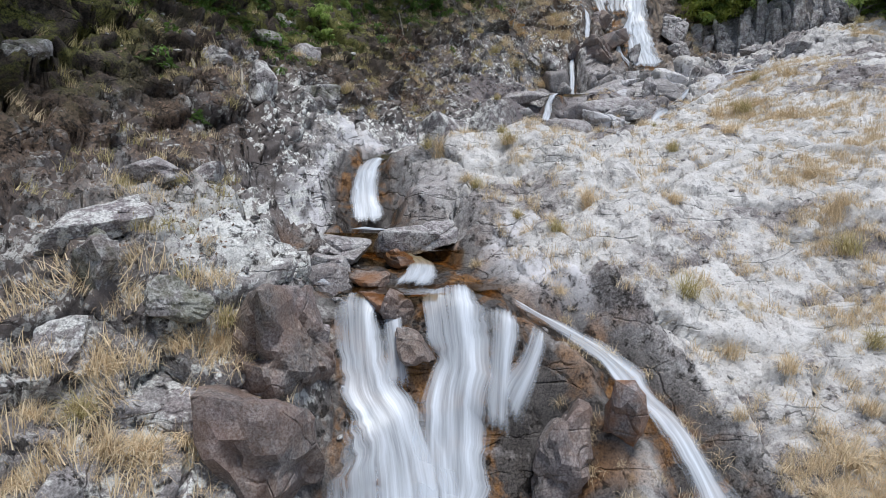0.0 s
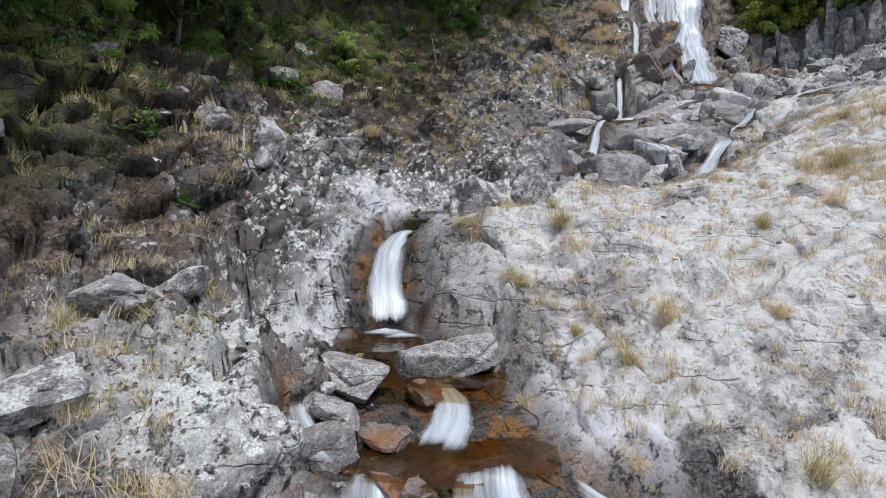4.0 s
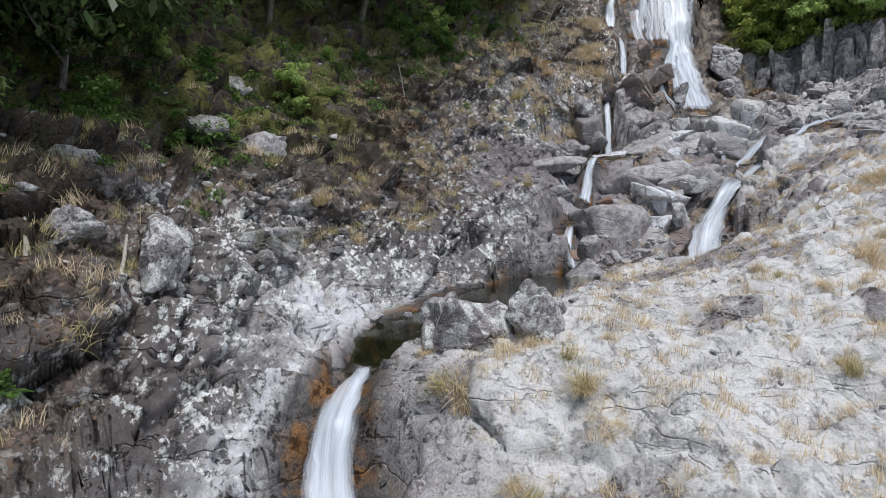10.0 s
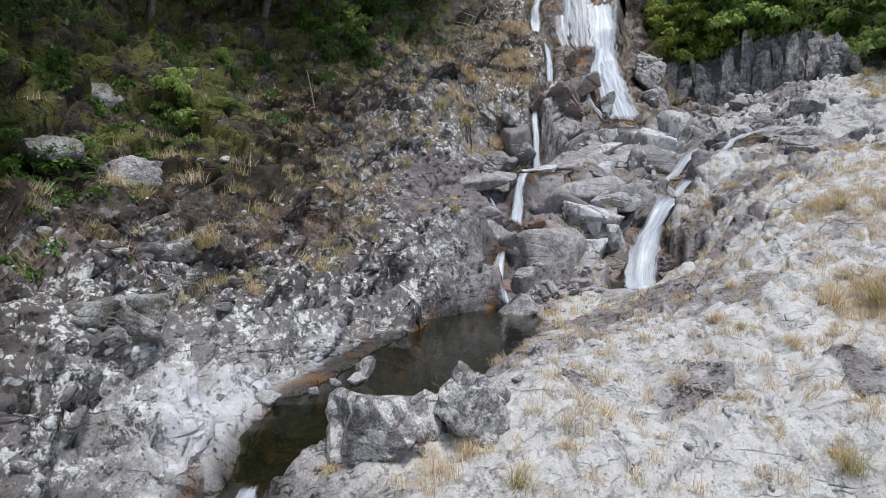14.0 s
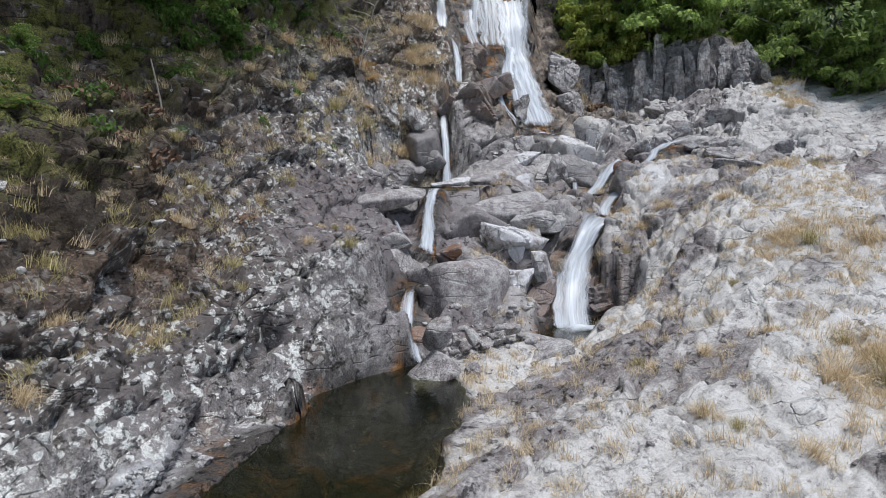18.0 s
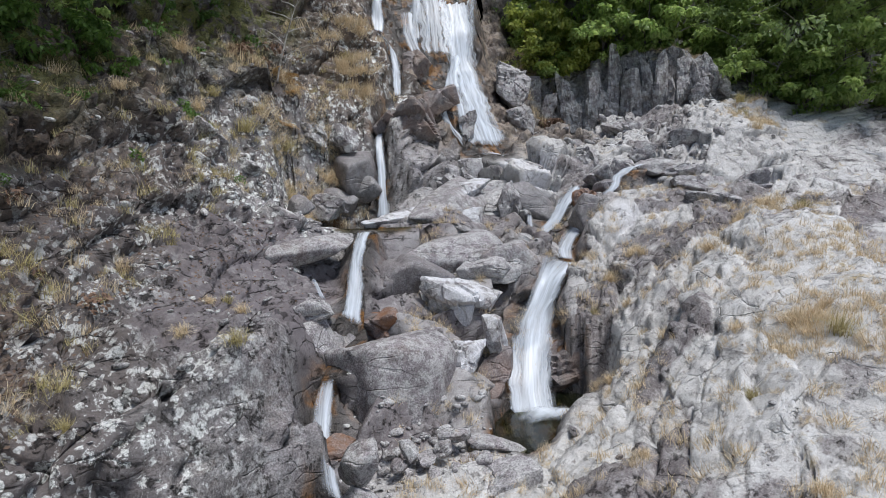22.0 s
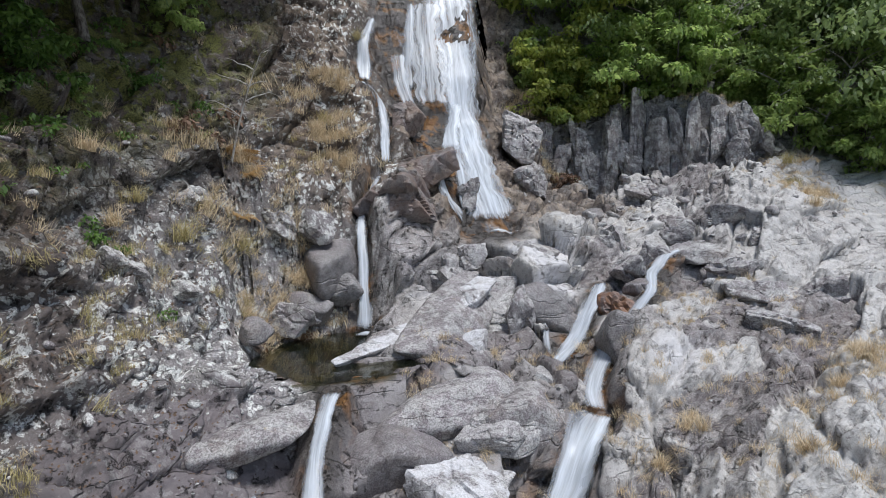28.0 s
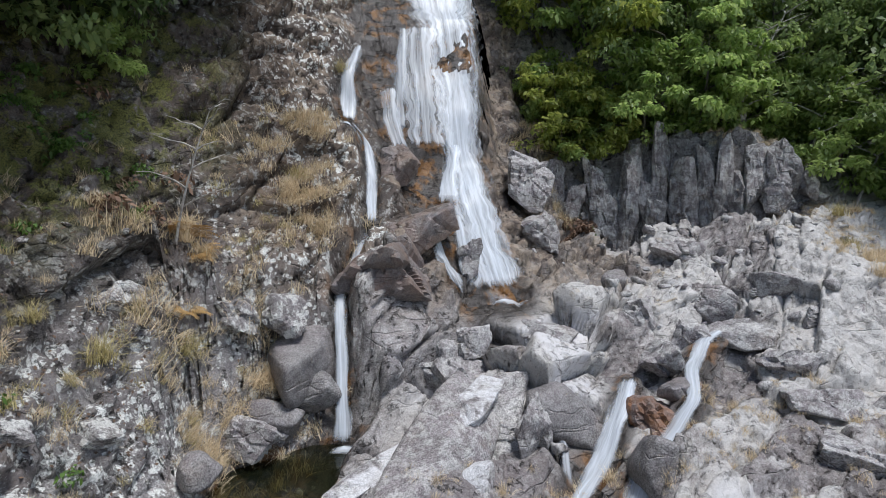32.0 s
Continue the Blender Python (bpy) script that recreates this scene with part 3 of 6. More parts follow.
def along(course, x, y):
    """Distance from a course's middle line, its bed height there and its half width."""
    best = np.full(len(x), 1e9)
    bed = np.zeros(len(x))
    wide = np.zeros(len(x))
    for (x0, y0, z0, w0), (x1, y1, z1, w1) in zip(course, course[1:]):
        dx, dy = x1 - x0, y1 - y0
        s = np.clip(((x - x0) * dx + (y - y0) * dy) / (dx * dx + dy * dy), 0, 1)
        d = np.hypot(x - x0 - s * dx, y - y0 - s * dy)
        near = d < best
        best = np.where(near, d, best)
        bed = np.where(near, z0 + s * (z1 - z0), bed)
        wide = np.where(near, w0 + s * (w1 - w0), wide)
    return best, bed, wide


def base_height(x, y):
    """Ground height without its rock relief, and how near the water is (1 in the stream, 0 far off)."""
    ys = sorted(SECTIONS)
    u = x - np.interp(y, AXIS_Y, AXIS_X)
    table = np.array([np.interp(u, U, SECTIONS[k]) for k in ys])
    h = catmull(ys, table, np.clip(y, ys[0], ys[-1]))
    h = h + np.maximum(0, U[0] - u) * 0.45 * np.exp(-np.maximum(0, U[0] - u) / 120) + np.maximum(0, u - U[-1]) * 0.18 * np.exp(-np.maximum(0, u - U[-1]) / 120)
    h = h + np.maximum(0, y - ys[-1]) * 0.5 * np.exp(-np.maximum(0, y - ys[-1]) / 90) - np.clip(ys[0] - y, 0, 40) * 0.2
    h = cliff(x, y, h, RIDGE_WALL, 1.8, 0.5)
    h = cliff(x, y, h, POOL_WALL, 0.5, 0.2)
    # dark hollow under the left bank
    h = h - 1.1 * np.exp(-(((x + 2.22) / 0.4) ** 2 + ((y - 14.0) / 0.32) ** 2) ** 2)
    wet = np.zeros(len(x))
    for course in COURSES:
        d, bed, wide = along(course, x, y)
        k = 1 - smooth(wide * 0.85, wide * 1.4 + 0.24, d)
        h = h + (bed - h) * k
        wet = np.maximum(wet, 1 - smooth(wide * 0.9, wide * 1.4 + 0.22, d))
    for chain, deep in POOLS:
        d, level, wide = along(chain, x, y)
        h = h + (np.minimum(h, level - deep * 0.5) - h) * (1 - smooth(wide * 0.8, wide * 1.1, d))
        wet = np.maximum(wet, 1 - smooth(wide, wide + 0.22, d))
    splash = np.exp(-(((x - 0.5) / 1.7) ** 2 + ((y - 6.1) / 0.95) ** 2) ** 3)
    d, bed, wide = along(MIDDLE_FALL, x, y)
    side = (1 - smooth(wide + 0.12, wide + 0.5, d)) * (1 - smooth(11.6, 12.2, y))
    return h, np.maximum(np.maximum(wet, 0.95 * splash), side)


def basins(x, y, z):
    """Cuts the pools into the finished rock, with a low rim that holds the water."""
    q = np.stack([x, y, z * 0], 1)
    ragged = 0.10 * fbm(q, 1.7, 4, 0.6, 210)
    for k, (chain, deep) in enumerate(POOLS):
        d, level, wide = along(chain, x, y)
        e = d - wide + ragged * (1.0 if k < 3 else 1.6)
        if k < 3:
            rim = smooth(0.02, 0.12, e) * (1 - smooth(0.5, 1.7, e)) * smooth((12.6, 23.3, 17.9)[k], (13.5, 24.0, 18.5)[k], y)
            z = z + np.maximum(0, level + 0.05 - z) * rim
        near = np.array(chain)
        front = y < np.interp(x, np.sort(near[:, 0]), near[np.argsort(near[:, 0]), 1]) if k in (0, 2) else np.ones(len(x), bool)
        cap = level + 0.06 + np.maximum(e, 0) * 1.1 + 0.25 * np.maximum(0, ragged)
        z = np.where(front & (e < 1.5), np.minimum(z, cap + 4 * smooth(0.3, 1.5, e)), z)
        run = deep * (0.38 + 0.62 * smooth(13.2, 16.6, y)) if k == 0 else deep
        floor = level - run * (0.15 + 0.85 * smooth(0, -0.55, e)) + (0.05 if k < 3 else 0.16) * fbm(q, 2.3, 3, 0.6, 220)
        z = np.where(e < 0.05, np.minimum(z, floor + 0.25 * smooth(-0.03, 0.05, e)), z)
    # bed of loose stones between two pools
    d, level, wide = along(STONE_BED, x, y)
    e = d - wide + ragged
    z = np.where(e < 0.5, np.minimum(z, level + 0.9 * np.maximum(e, 0) + 0.1 * ragged + 4 * smooth(0.35, 0.5, e)), z)
    return z


def turned(p, a, b):
    return np.array(p @ np.array(Euler((radians(a), radians(b), radians(25))).to_matrix()))


def relief(p, wet, left, bouldery):
    """Rock relief in metres along the surface's normal: ledges, slanting faces, joints, laminae. Also the number of the block."""
    warp = np.stack([fbm(p, 0.6, 2, 0.4, 50 + 7 * k) for k in range(3)], 1) * 0.10
    q = turned(p + warp, 28, -20)
    s1, t1, j1, own = blocks(q * np.array((0.36, 0.75, 1.2)), 11)
    s2, t2, j2, _ = blocks(q * np.array((1.1, 2.0, 3.2)), 31)
    s3, t3, j3, _ = blocks(q * np.array((3.4, 5.2, 8.0)), 71)
    s4, t4, _, _ = blocks(q * np.array((9.0, 12.0, 16.0)), 81)
    rough = 0.36 + 0.64 * left
    out = rough * (0.24 * s1 + 0.42 * t1) + rough * (0.12 * s2 + 0.24 * t2) + rough * (0.04 * s3 + 0.10 * t3) + (0.12 + 0.88 * rough) * (0.010 * s4 + 0.026 * t4)
    out -= (0.08 + 0.16 * left) * np.exp(-(j1 / 0.03) ** 2) + (0.02 + 0.07 * left) * np.exp(-(j2 / 0.05) ** 2)
    # thin overlapping sheets
    s = q[:, 2] * 4.2 + 0.6 * q[:, 0] + 0.7 * fbm(p, 0.6, 3, 0.5, 90)
    saw = s - np.floor(s)
    out += (0.02 + 0.05 * left) * (saw - smooth(0.88, 1.0, saw)) * smooth(-0.3, 0.3, vnoise(p, 0.5, 97))
    # long open joints and exfoliated panels across the bare slab
    for k, (ang, gap) in enumerate(((20, 1.5), (-48, 2.1), (75, 2.7))):
        c, sn = math.cos(radians(ang)), math.sin(radians(ang))
        e = (p[:, 0] * c + p[:, 1] * sn) / gap + 0.22 * fbm(p, 0.5, 3, 0.5, 120 + k)
        line = np.abs(e - np.round(e)) * gap
        cut = smooth(-0.1, 0.2, vnoise(p, 0.6, 130 + k))
        out -= (1 - left) * 0.09 * np.exp(-(line / 0.035) ** 2) * cut
        out += (1 - left) * 0.10 * (e - np.floor(e) - 0.5) * cut
    out += 0.10 * fbm(p, 0.4, 2, 0.5, 3) + 0.012 * fbm(p, 5.0, 3, 0.6, 5) - 0.012 * np.abs(fbm(p, 9.0, 2, 0.6, 8))
    # blocks of the boulder field
    s5, t5, j5, own5 = blocks(turned(p + warp, 12, 10) * np.array((0.62, 0.95, 0.9)), 151)
    lump = 0.45 * s5 + 0.62 * t5 + 2.4 * np.minimum(j5, 0.13) - 0.30 + 0.4 * (0.13 * s2 + 0.24 * t2) + 0.010 * s4 + 0.02 * t4
    out = out * (1 - bouldery) + lump * bouldery
    return out * (1 - 0.72 * wet), np.where(bouldery > 0.5, own5, own)


def cliff(x, y, h, line, half, lean=0.3):
    """A rock wall along a line: x, y, foot and crest heights. Beyond the line the ground stands at the crest."""
    xs, ys, foot, crest = np.array(line).T
    inside = smooth(xs[0] - 0.8, xs[0] + 0.4, x) * (1 - smooth(xs[-1] - 0.4, xs[-1] + 0.8, x))
    wy, f, c = np.interp(x, xs, ys), np.interp(x, xs, foot), np.interp(x, xs, crest)
    d = y - wy
    target = f + (c - f) * smooth(-lean, lean, d) + np.where(d < 0, d * 0.25, -0.12 * d)
    w = inside * np.exp(-(d / half) ** 4)
    return h + (target - h) * w


RIDGE_WALL = ((13.6, 33.4, 13.6, 15.4), (15.0, 32.8, 12.4, 15.4), (16.0, 32.05, 12.3, 15.6), (17.0, 31.1, 12.6, 16.1), (17.7, 30.3, 13.0, 16.1), (18.8, 29.7, 13.8, 16.0), (19.6, 29.0, 13.9, 14.6), (20.4, 28.4, 13.0, 13.5))
POOL_WALL = ((0.1, 16.9, 6.5, 7.2), (0.6, 17.4, 6.45, 7.5), (1.25, 17.9, 6.45, 7.5), (1.85, 18.4, 6.45, 7.5), (2.5, 18.85, 6.45, 7.4))


# height of the stream along the axis
BED_Y = (0, 7, 11, 13, 18, 23, 27, 30, 36)
BED_Z = (0.5, 4, 5, 6.3, 6.6, 9.6, 10.5, 13, 22)
# water-worn smooth slabs: x, y, half sizes
SMOOTH_SLABS = ((2.0, 21.2, 1.3, 1.5), (2.9, 22.6, 0.9, 0.8), (1.2, 19.9, 0.8, 0.8), (5.8, 24.2, 1.0, 0.5))


def smooth_slab(x, y):
    k = np.zeros(len(x))
    for cx, cy, a, b in SMOOTH_SLABS:
        k = np.maximum(k, 1 - smooth(0.75, 1.15, np.hypot((x - cx) / a, (y - cy) / b)))
    return k


def grid_lines(spans, far):
    """Grid lines at the step of each span (from, to, step), then ever wider out to far on both sides."""
    mid = np.concatenate([np.arange(lo, hi - 0.4 * step, step) for lo, hi, step in spans])
    out, s = [], spans[0][2]
    while not out or out[-1] < far:
        s *= 1.22
        out.append((out[-1] if out else 0) + s)
    return np.array([mid[0] - o for o in reversed(out)] + list(mid) + [mid[-1] + o for o in out])


def build_ground():
    gx = grid_lines(((-8.5, -4.6, 0.06), (-4.6, 5.6, FINE), (5.6, 12.5, 0.055)), 420)
    gy = grid_lines(((2.8, 29.5, FINE), (29.5, 36.5, 0.05)), 420)
    X, Y = np.meshgrid(gx, gy)
    axis = np.interp(gy, AXIS_Y, AXIS_X)
    x, y = (X + axis[:, None]).ravel(), Y.ravel()
    h, wet = base_height(x, y)
    H = h.reshape(X.shape)
    hy, hx = np.gradient(H, gy, gx)
    hy = hy - hx * np.gradient(axis, gy)[:, None]
    n = np.stack([-hx.ravel(), -hy.ravel(), np.ones(len(x))], 1)
    n /= np.linalg.norm(n, axis=1)[:, None]
    p = np.stack([x, y, h], 1)
    u = x - np.interp(y, AXIS_Y, AXIS_X)
    left = 1 - smooth(-1.0, 1.0, u)
    left = left * (0.5 + 0.5 * smooth(0.3, 1.3, h - np.interp(y, BED_Y, BED_Z)))
    left = np.maximum(left, 0.85 * smooth(26, 28, y))
    left = np.maximum(left, 0.5 * smooth(18, 22, y))
    bouldery = smooth(18.3, 19.6, y) * (1 - smooth(27.8, 29.2, y)) * smooth(-0.6, 0.6, u) * (1 - smooth(3.6, 5.2, u - 0.12 * (y - 19)))
    left = left * (1 - 0.8 * smooth_slab(x, y))
    d, own = relief(p, wet, left, bouldery)
    d = d * (0.3 + 0.7 * smooth(0.2, 0.65, n[:, 2]))
    p2 = p + n * d[:, None]
    p2[:, 2] = basins(p2[:, 0], p2[:, 1], p2[:, 2])
    wet = np.maximum(wet, 0.8 * bouldery * smooth(0.0, -0.25, d) * smooth(0.05, 0.3, vnoise(p, 0.7, 260)) * (1 - smooth(22.5, 25, y)))
    return gx, gy, p2, n, wet, own, bouldery


FINE = 0.034

# ---------------------------------------------------------------- ground
def mesh_from(name, verts, faces, material):
    me = bpy.data.meshes.new(name)
    me.vertices.add(len(verts))
    me.vertices.foreach_set("co", np.asarray(verts, np.float32).ravel())
    faces = np.asarray(faces, np.int32)
    k = faces.shape[1]
    me.loops.add(faces.size)
    me.loops.foreach_set("vertex_index", faces.ravel())
    me.polygons.add(len(faces))
    me.polygons.foreach_set("loop_start", np.arange(0, faces.size, k, dtype=np.int32))
    me.polygons.foreach_set("loop_total", np.full(len(faces), k, np.int32))
    me.update(calc_edges=True)
    me.materials.append(material)
    return me


def float_attr(me, name, values):
    a = me.attributes.new(name, "FLOAT", "POINT")
    a.data.foreach_set("value", np.asarray(values, np.float32))


def grid_faces(rows, cols):
    i = np.arange(rows * cols).reshape(rows, cols)
    return np.stack([i[:-1, :-1].ravel(), i[:-1, 1:].ravel(), i[1:, 1:].ravel(), i[1:, :-1].ravel()], 1)


GX, GY, GP, GN, GWET, GOWN, GBLOCK = build_ground()
ground_mesh = mesh_from("ground", GP, grid_faces(len(GY), len(GX)), ROCK)
gu = GP[:, 0] - np.interp(GP[:, 1], AXIS_Y, AXIS_X)
rise = GP[:, 2] - np.interp(GP[:, 1], BED_Y, BED_Z)
GSLAB = smooth_slab(GP[:, 0], GP[:, 1])
float_attr(ground_mesh, "wet", GWET)
float_attr(ground_mesh, "panel", GOWN)
float_attr(ground_mesh, "worn", np.maximum(GSLAB, 0.6 * GBLOCK * (1 - smooth(23, 26, GP[:, 1]))))
COATS = (((-1.75, 11.3), (-2.05, 10.4), 0.32), ((-2.05, 10.4), (-2.6, 9.2), 0.4), ((-1.3, 13.6), (-1.9, 12.2), 0.32), ((0.2, 16.2), (-0.6, 14.9), 0.35), ((1.2, 8.9), (0.4, 8.0), 0.3), ((1.5, 7.6), (0.6, 8.4), 0.25), ((6.2, 25.0), (7.8, 26.2), 0.3))
coat = np.zeros(len(GP))
for (ax, ay), (bx, by), half in COATS:
    d, _, _ = along(((ax, ay, 0, half), (bx, by, 0, half)), GP[:, 0], GP[:, 1])
    coat = np.maximum(coat, 1 - smooth(half * 0.7, half * 1.3, d + 0.12 * fbm(GP, 1.6, 3, 0.6, 240)))
coat = np.maximum(coat, 0.75 * smooth(0.1, 0.4, vnoise(GP, 0.8, 251)) * smooth(21, 23, GP[:, 1]) * (1 - smooth(27.5, 29, GP[:, 1])) * smooth(0.5, 1.5, gu) * (1 - smooth(6, 8, gu)))
float_attr(ground_mesh, "coat", coat * (1 - GWET))
DOME = np.exp(-(((GP[:, 0] + 2.9) / 1.2) ** 2 + ((GP[:, 1] - 7.0) / 0.9) ** 2) ** 2)
float_attr(ground_mesh, "bleach", 0.95 * smooth(14, 10, GP[:, 1]) * smooth(1.2, 2.4, gu) * smooth(0.45, 0.7, GN[:, 2]) + 0.6 * np.exp(-((GP[:, 0] + 1.7) / 1.1) ** 2 - ((GP[:, 1] - 13.4) / 2.4) ** 2))
float_attr(ground_mesh, "umber", smooth(27.6, 29.2, GP[:, 1]) * smooth(2.4, 4.4, GP[:, 0]) * (1 - smooth(13.2, 14.6, GP[:, 0])))
# Mask of the high left slope whose dark soil also carries painted tree shade.
float_attr(ground_mesh, "soil_and_shade", 0.97 * smooth(-2.2, -3.4, gu + 0.2 * smooth(19, 15, GP[:, 1])) * smooth(1.6, 2.8, rise) * (1 - 0.4 * smooth(17, 22, GP[:, 1])))
float_attr(ground_mesh, "pale", smooth(0.2, 1.6, gu) * (1 - smooth(19, 25, GP[:, 1]) * 0.25) * smooth(0.45, 0.7, GN[:, 2]))
float_attr(ground_mesh, "lichen", np.clip(smooth(-0.2, -1.0, gu) * (1 - 0.75 * smooth(1.7, 3.2, rise) * (1 - 0.5 * smooth(15, 20, GP[:, 1]))) * (1 - 0.35 * smooth(17, 19, GP[:, 1]) * smooth(22.5, 21, GP[:, 1])) + 0.12, 0, 1) * (1 - 0.85 * GSLAB) * (1 - 0.35 * smooth(16, 13, GP[:, 1]) * smooth(-2.2, -3.2, gu)))
float_attr(ground_mesh, "dome", DOME)
# Left bank: dark rock plus painted tree shade; second term: the dark fall cliff.
float_attr(ground_mesh, "dark", 0.9 * smooth(-0.8, -2.0, gu) * (1 - DOME) * smooth(0.3, 1.2, rise) * (1 - 0.5 * smooth(22, 26, GP[:, 1])) * (1 - 0.6 * GSLAB) + 0.35 * smooth(28.4, 29.6, GP[:, 1]) * smooth(4.5, 6.5, GP[:, 0]) * (1 - smooth(13, 14.5, GP[:, 0])))
float_attr(ground_mesh, "litter", (1 - 0.4 * smooth(18, 24, GP[:, 1])) * smooth(-1.8, -3.2, gu) * smooth(0.9, 2.0, rise) * smooth(0.35, 0.6, GN[:, 2]))
float_attr(ground_mesh, "moss", smooth(-3.2, -5.0, gu) * 0.9 * smooth(1.8, 3.5, rise))
ground = tagged(new("ground", ground_mesh), "grey granite gorge with ledges, joints and lichen", "rock", kind="structure")

from mathutils.bvhtree import BVHTree
bpy.context.view_layer.update()
GROUND_TREE = BVHTree.FromObject(ground, bpy.context.evaluated_depsgraph_get())


def drop_to(x, y, top=60.0):
    """Height and normal of the ground at x, y."""
    place, normal, _, _ = GROUND_TREE.ray_cast(Vector((x, y, top)), Vector((0, 0, -1)))
    return (place.z, normal) if place else (0.0, Vector((0, 0, 1)))


# ---------------------------------------------------------------- water
def pool(name, label, chain, material):
    """Still water lying along a chain, out to its rocky rim."""
    a = np.array(chain)
    lo, hi = a[:, :2].min(0) - 1.4, a[:, :2].max(0) + 1.4
    gx, gy = np.arange(lo[0], hi[0], 0.08), np.arange(lo[1], hi[1], 0.08)
    X, Y = np.meshgrid(gx, gy)
    d, level, wide = along(chain, X.ravel(), Y.ravel())
    f = grid_faces(len(gy), len(gx))
    f = f[(d - wide)[f].max(1) < 0.24]
    used, back = np.unique(f, return_inverse=True)
    v = np.stack([X.ravel(), Y.ravel(), level], 1)[used]
    return tagged(new(name, mesh_from(name, v, back.reshape(f.shape), material)), label, "water", kind="structure")


def sheet_of_water(name, label, course, material, spread=1.0, lift=0.035, dense=0.5, cols=22, step=0.08, parent=None, seed=0, thick=0.06):
    """Running water laid over the rock along a course, with its UV along the flow."""
    pts = np.array(course, float)
    seg = np.r_[0, np.cumsum(np.linalg.norm(np.diff(pts[:, :3], axis=0), axis=1))]
    n = max(6, int(seg[-1] / step))
    s = np.linspace(0, seg[-1], n)
    px, py, pz, pw = [np.interp(s, seg, pts[:, k]) for k in range(4)]
    kern = np.ones(5) / 5
    for q in (px, py, pw):
        q[2:-2] = np.convolve(q, kern, "valid")
    dx, dy = np.gradient(px), np.gradient(py)
    ln = np.hypot(dx, dy) + 1e-6
    nx, ny = dy / ln, -dx / ln
    verts, uvs, edge = [], [], []
    rnd = np.random.RandomState(seed + 5)
    wob = [np.convolve(rnd.randn(n + 8), np.ones(9) / 9, "valid") * 0.45 for _ in (0, 1)]
    for i in range(n):
        for j in range(cols):
            c = j / (cols - 1) * 2 - 1
            off = c * pw[i] * spread * (1 + wob[j * 2 // cols][i])
            x, y = px[i] + nx[i] * off, py[i] + ny[i] * off
            z, _ = drop_to(x, y)
            z = max(z, pz[i] - 0.12) if abs(c) < 0.8 else z
            verts.append((x, y, min(z, pz[i] + 0.35) + lift + thick * (1 - c * c)))
            uvs.append((c * pw[i] * spread, s[i]))
            edge.append(float(smooth(0, 0.7, 1 - abs(c)) * smooth(0, 0.25, s[i]) * smooth(0, 0.3, seg[-1] - s[i])))
    v = np.array(verts).reshape(n, cols, 3)
    low = v[:, :, 2].copy()
    pad = np.pad(low, 1, mode="edge")
    v[:, :, 2] = np.max([pad[a:a + n, b:b + cols] for a in range(3) for b in range(3)], axis=0)
    for _ in range(9):
        v[1:-1, :, 2] = (v[:-2, :, 2] + v[2:, :, 2] + 2 * v[1:-1, :, 2]) / 4
        v[:, 1:-1, 2] = (v[:, :-2, 2] + v[:, 2:, 2] + 2 * v[:, 1:-1, 2]) / 4
    v[:, :, 2] = np.maximum(v[:, :, 2], low + 0.01)
    me = mesh_from(name, v.reshape(-1, 3), grid_faces(n, cols), material)
    uv = me.uv_layers.new(name="UVMap")
    idx = np.empty(len(me.loops), np.int32)
    me.loops.foreach_get("vertex_index", idx)
    uv.data.foreach_set("uv", np.array(uvs, np.float32)[idx].ravel())
    float_attr(me, "dense", np.full(len(verts), dense))
    float_attr(me, "edge", edge)
    me.polygons.foreach_set("use_smooth", np.ones(len(me.polygons), bool))
    ob = new(name, me)
    if parent:
        ob.parent = parent
    return ob


for k, (chain, deep) in enumerate(POOLS):
    pool("pool_water", ("still greenish brown pool among granite slabs", "dark plunge pool under the side fall", "clear green plunge pool below the chute",
         "shallow amber pool on rusty rock", "shallow amber pool above the lower fall", "thin amber water between flat rocks")[k], chain, BROWN_WATER if k > 2 else POOL_WATER)

FALLS = (
    ("waterfall", "broad white lower waterfall over brown rock", (LOWER_LEFT, LOWER_MID, LOWER_THIN, LOWER_RIGHT, LOWER_SPUR), WHITE_WATER, 0.36),
    ("water_chute", "white chute curving down beside the lower fall", (SIDE_CHUTE,), WHITE_WATER, 0.52),
    ("stream", "shallow stream over rusty amber rock steps", (BROWN_LEFT, BROWN_MID), WHITE_WATER, 0.4),
    ("waterfall", "short white waterfall between dark walls", (MIDDLE_FALL,), WHITE_WATER, 0.5),
    ("cascade", "thin white cascade stepping between rounded boulders", (LEFT_CASCADE, LOWER_STEP, SIDE_TRICKLE, LOW_SPOUT), WHITE_WATER, 0.5),
    ("waterfall", "thin white side fall down dark steps into a pool", (UPPER_LEFT_A, UPPER_LEFT_B, UPPER_LEFT_C), WHITE_WATER, 0.5),
    ("waterfall", "tall white main waterfall down a dark cliff", (MAIN_FALL, MAIN_FORK, MAIN_LEFT, MAIN_INNER), WHITE_WATER, 0.33),
    ("water_veil", "thin veils of water beside the main fall", (VEIL_A, VEIL_B, VEIL_C, VEIL_D), THIN_WATER, 0.34),
    ("stream", "clear stream tumbling between grey blocks", (RIGHT_A, RIGHT_B, RIGHT_C), WHITE_WATER, 0.42),
    ("waterfall", "white chute falling into a green pool", (RIGHT_FALL,), WHITE_WATER, 0.56))


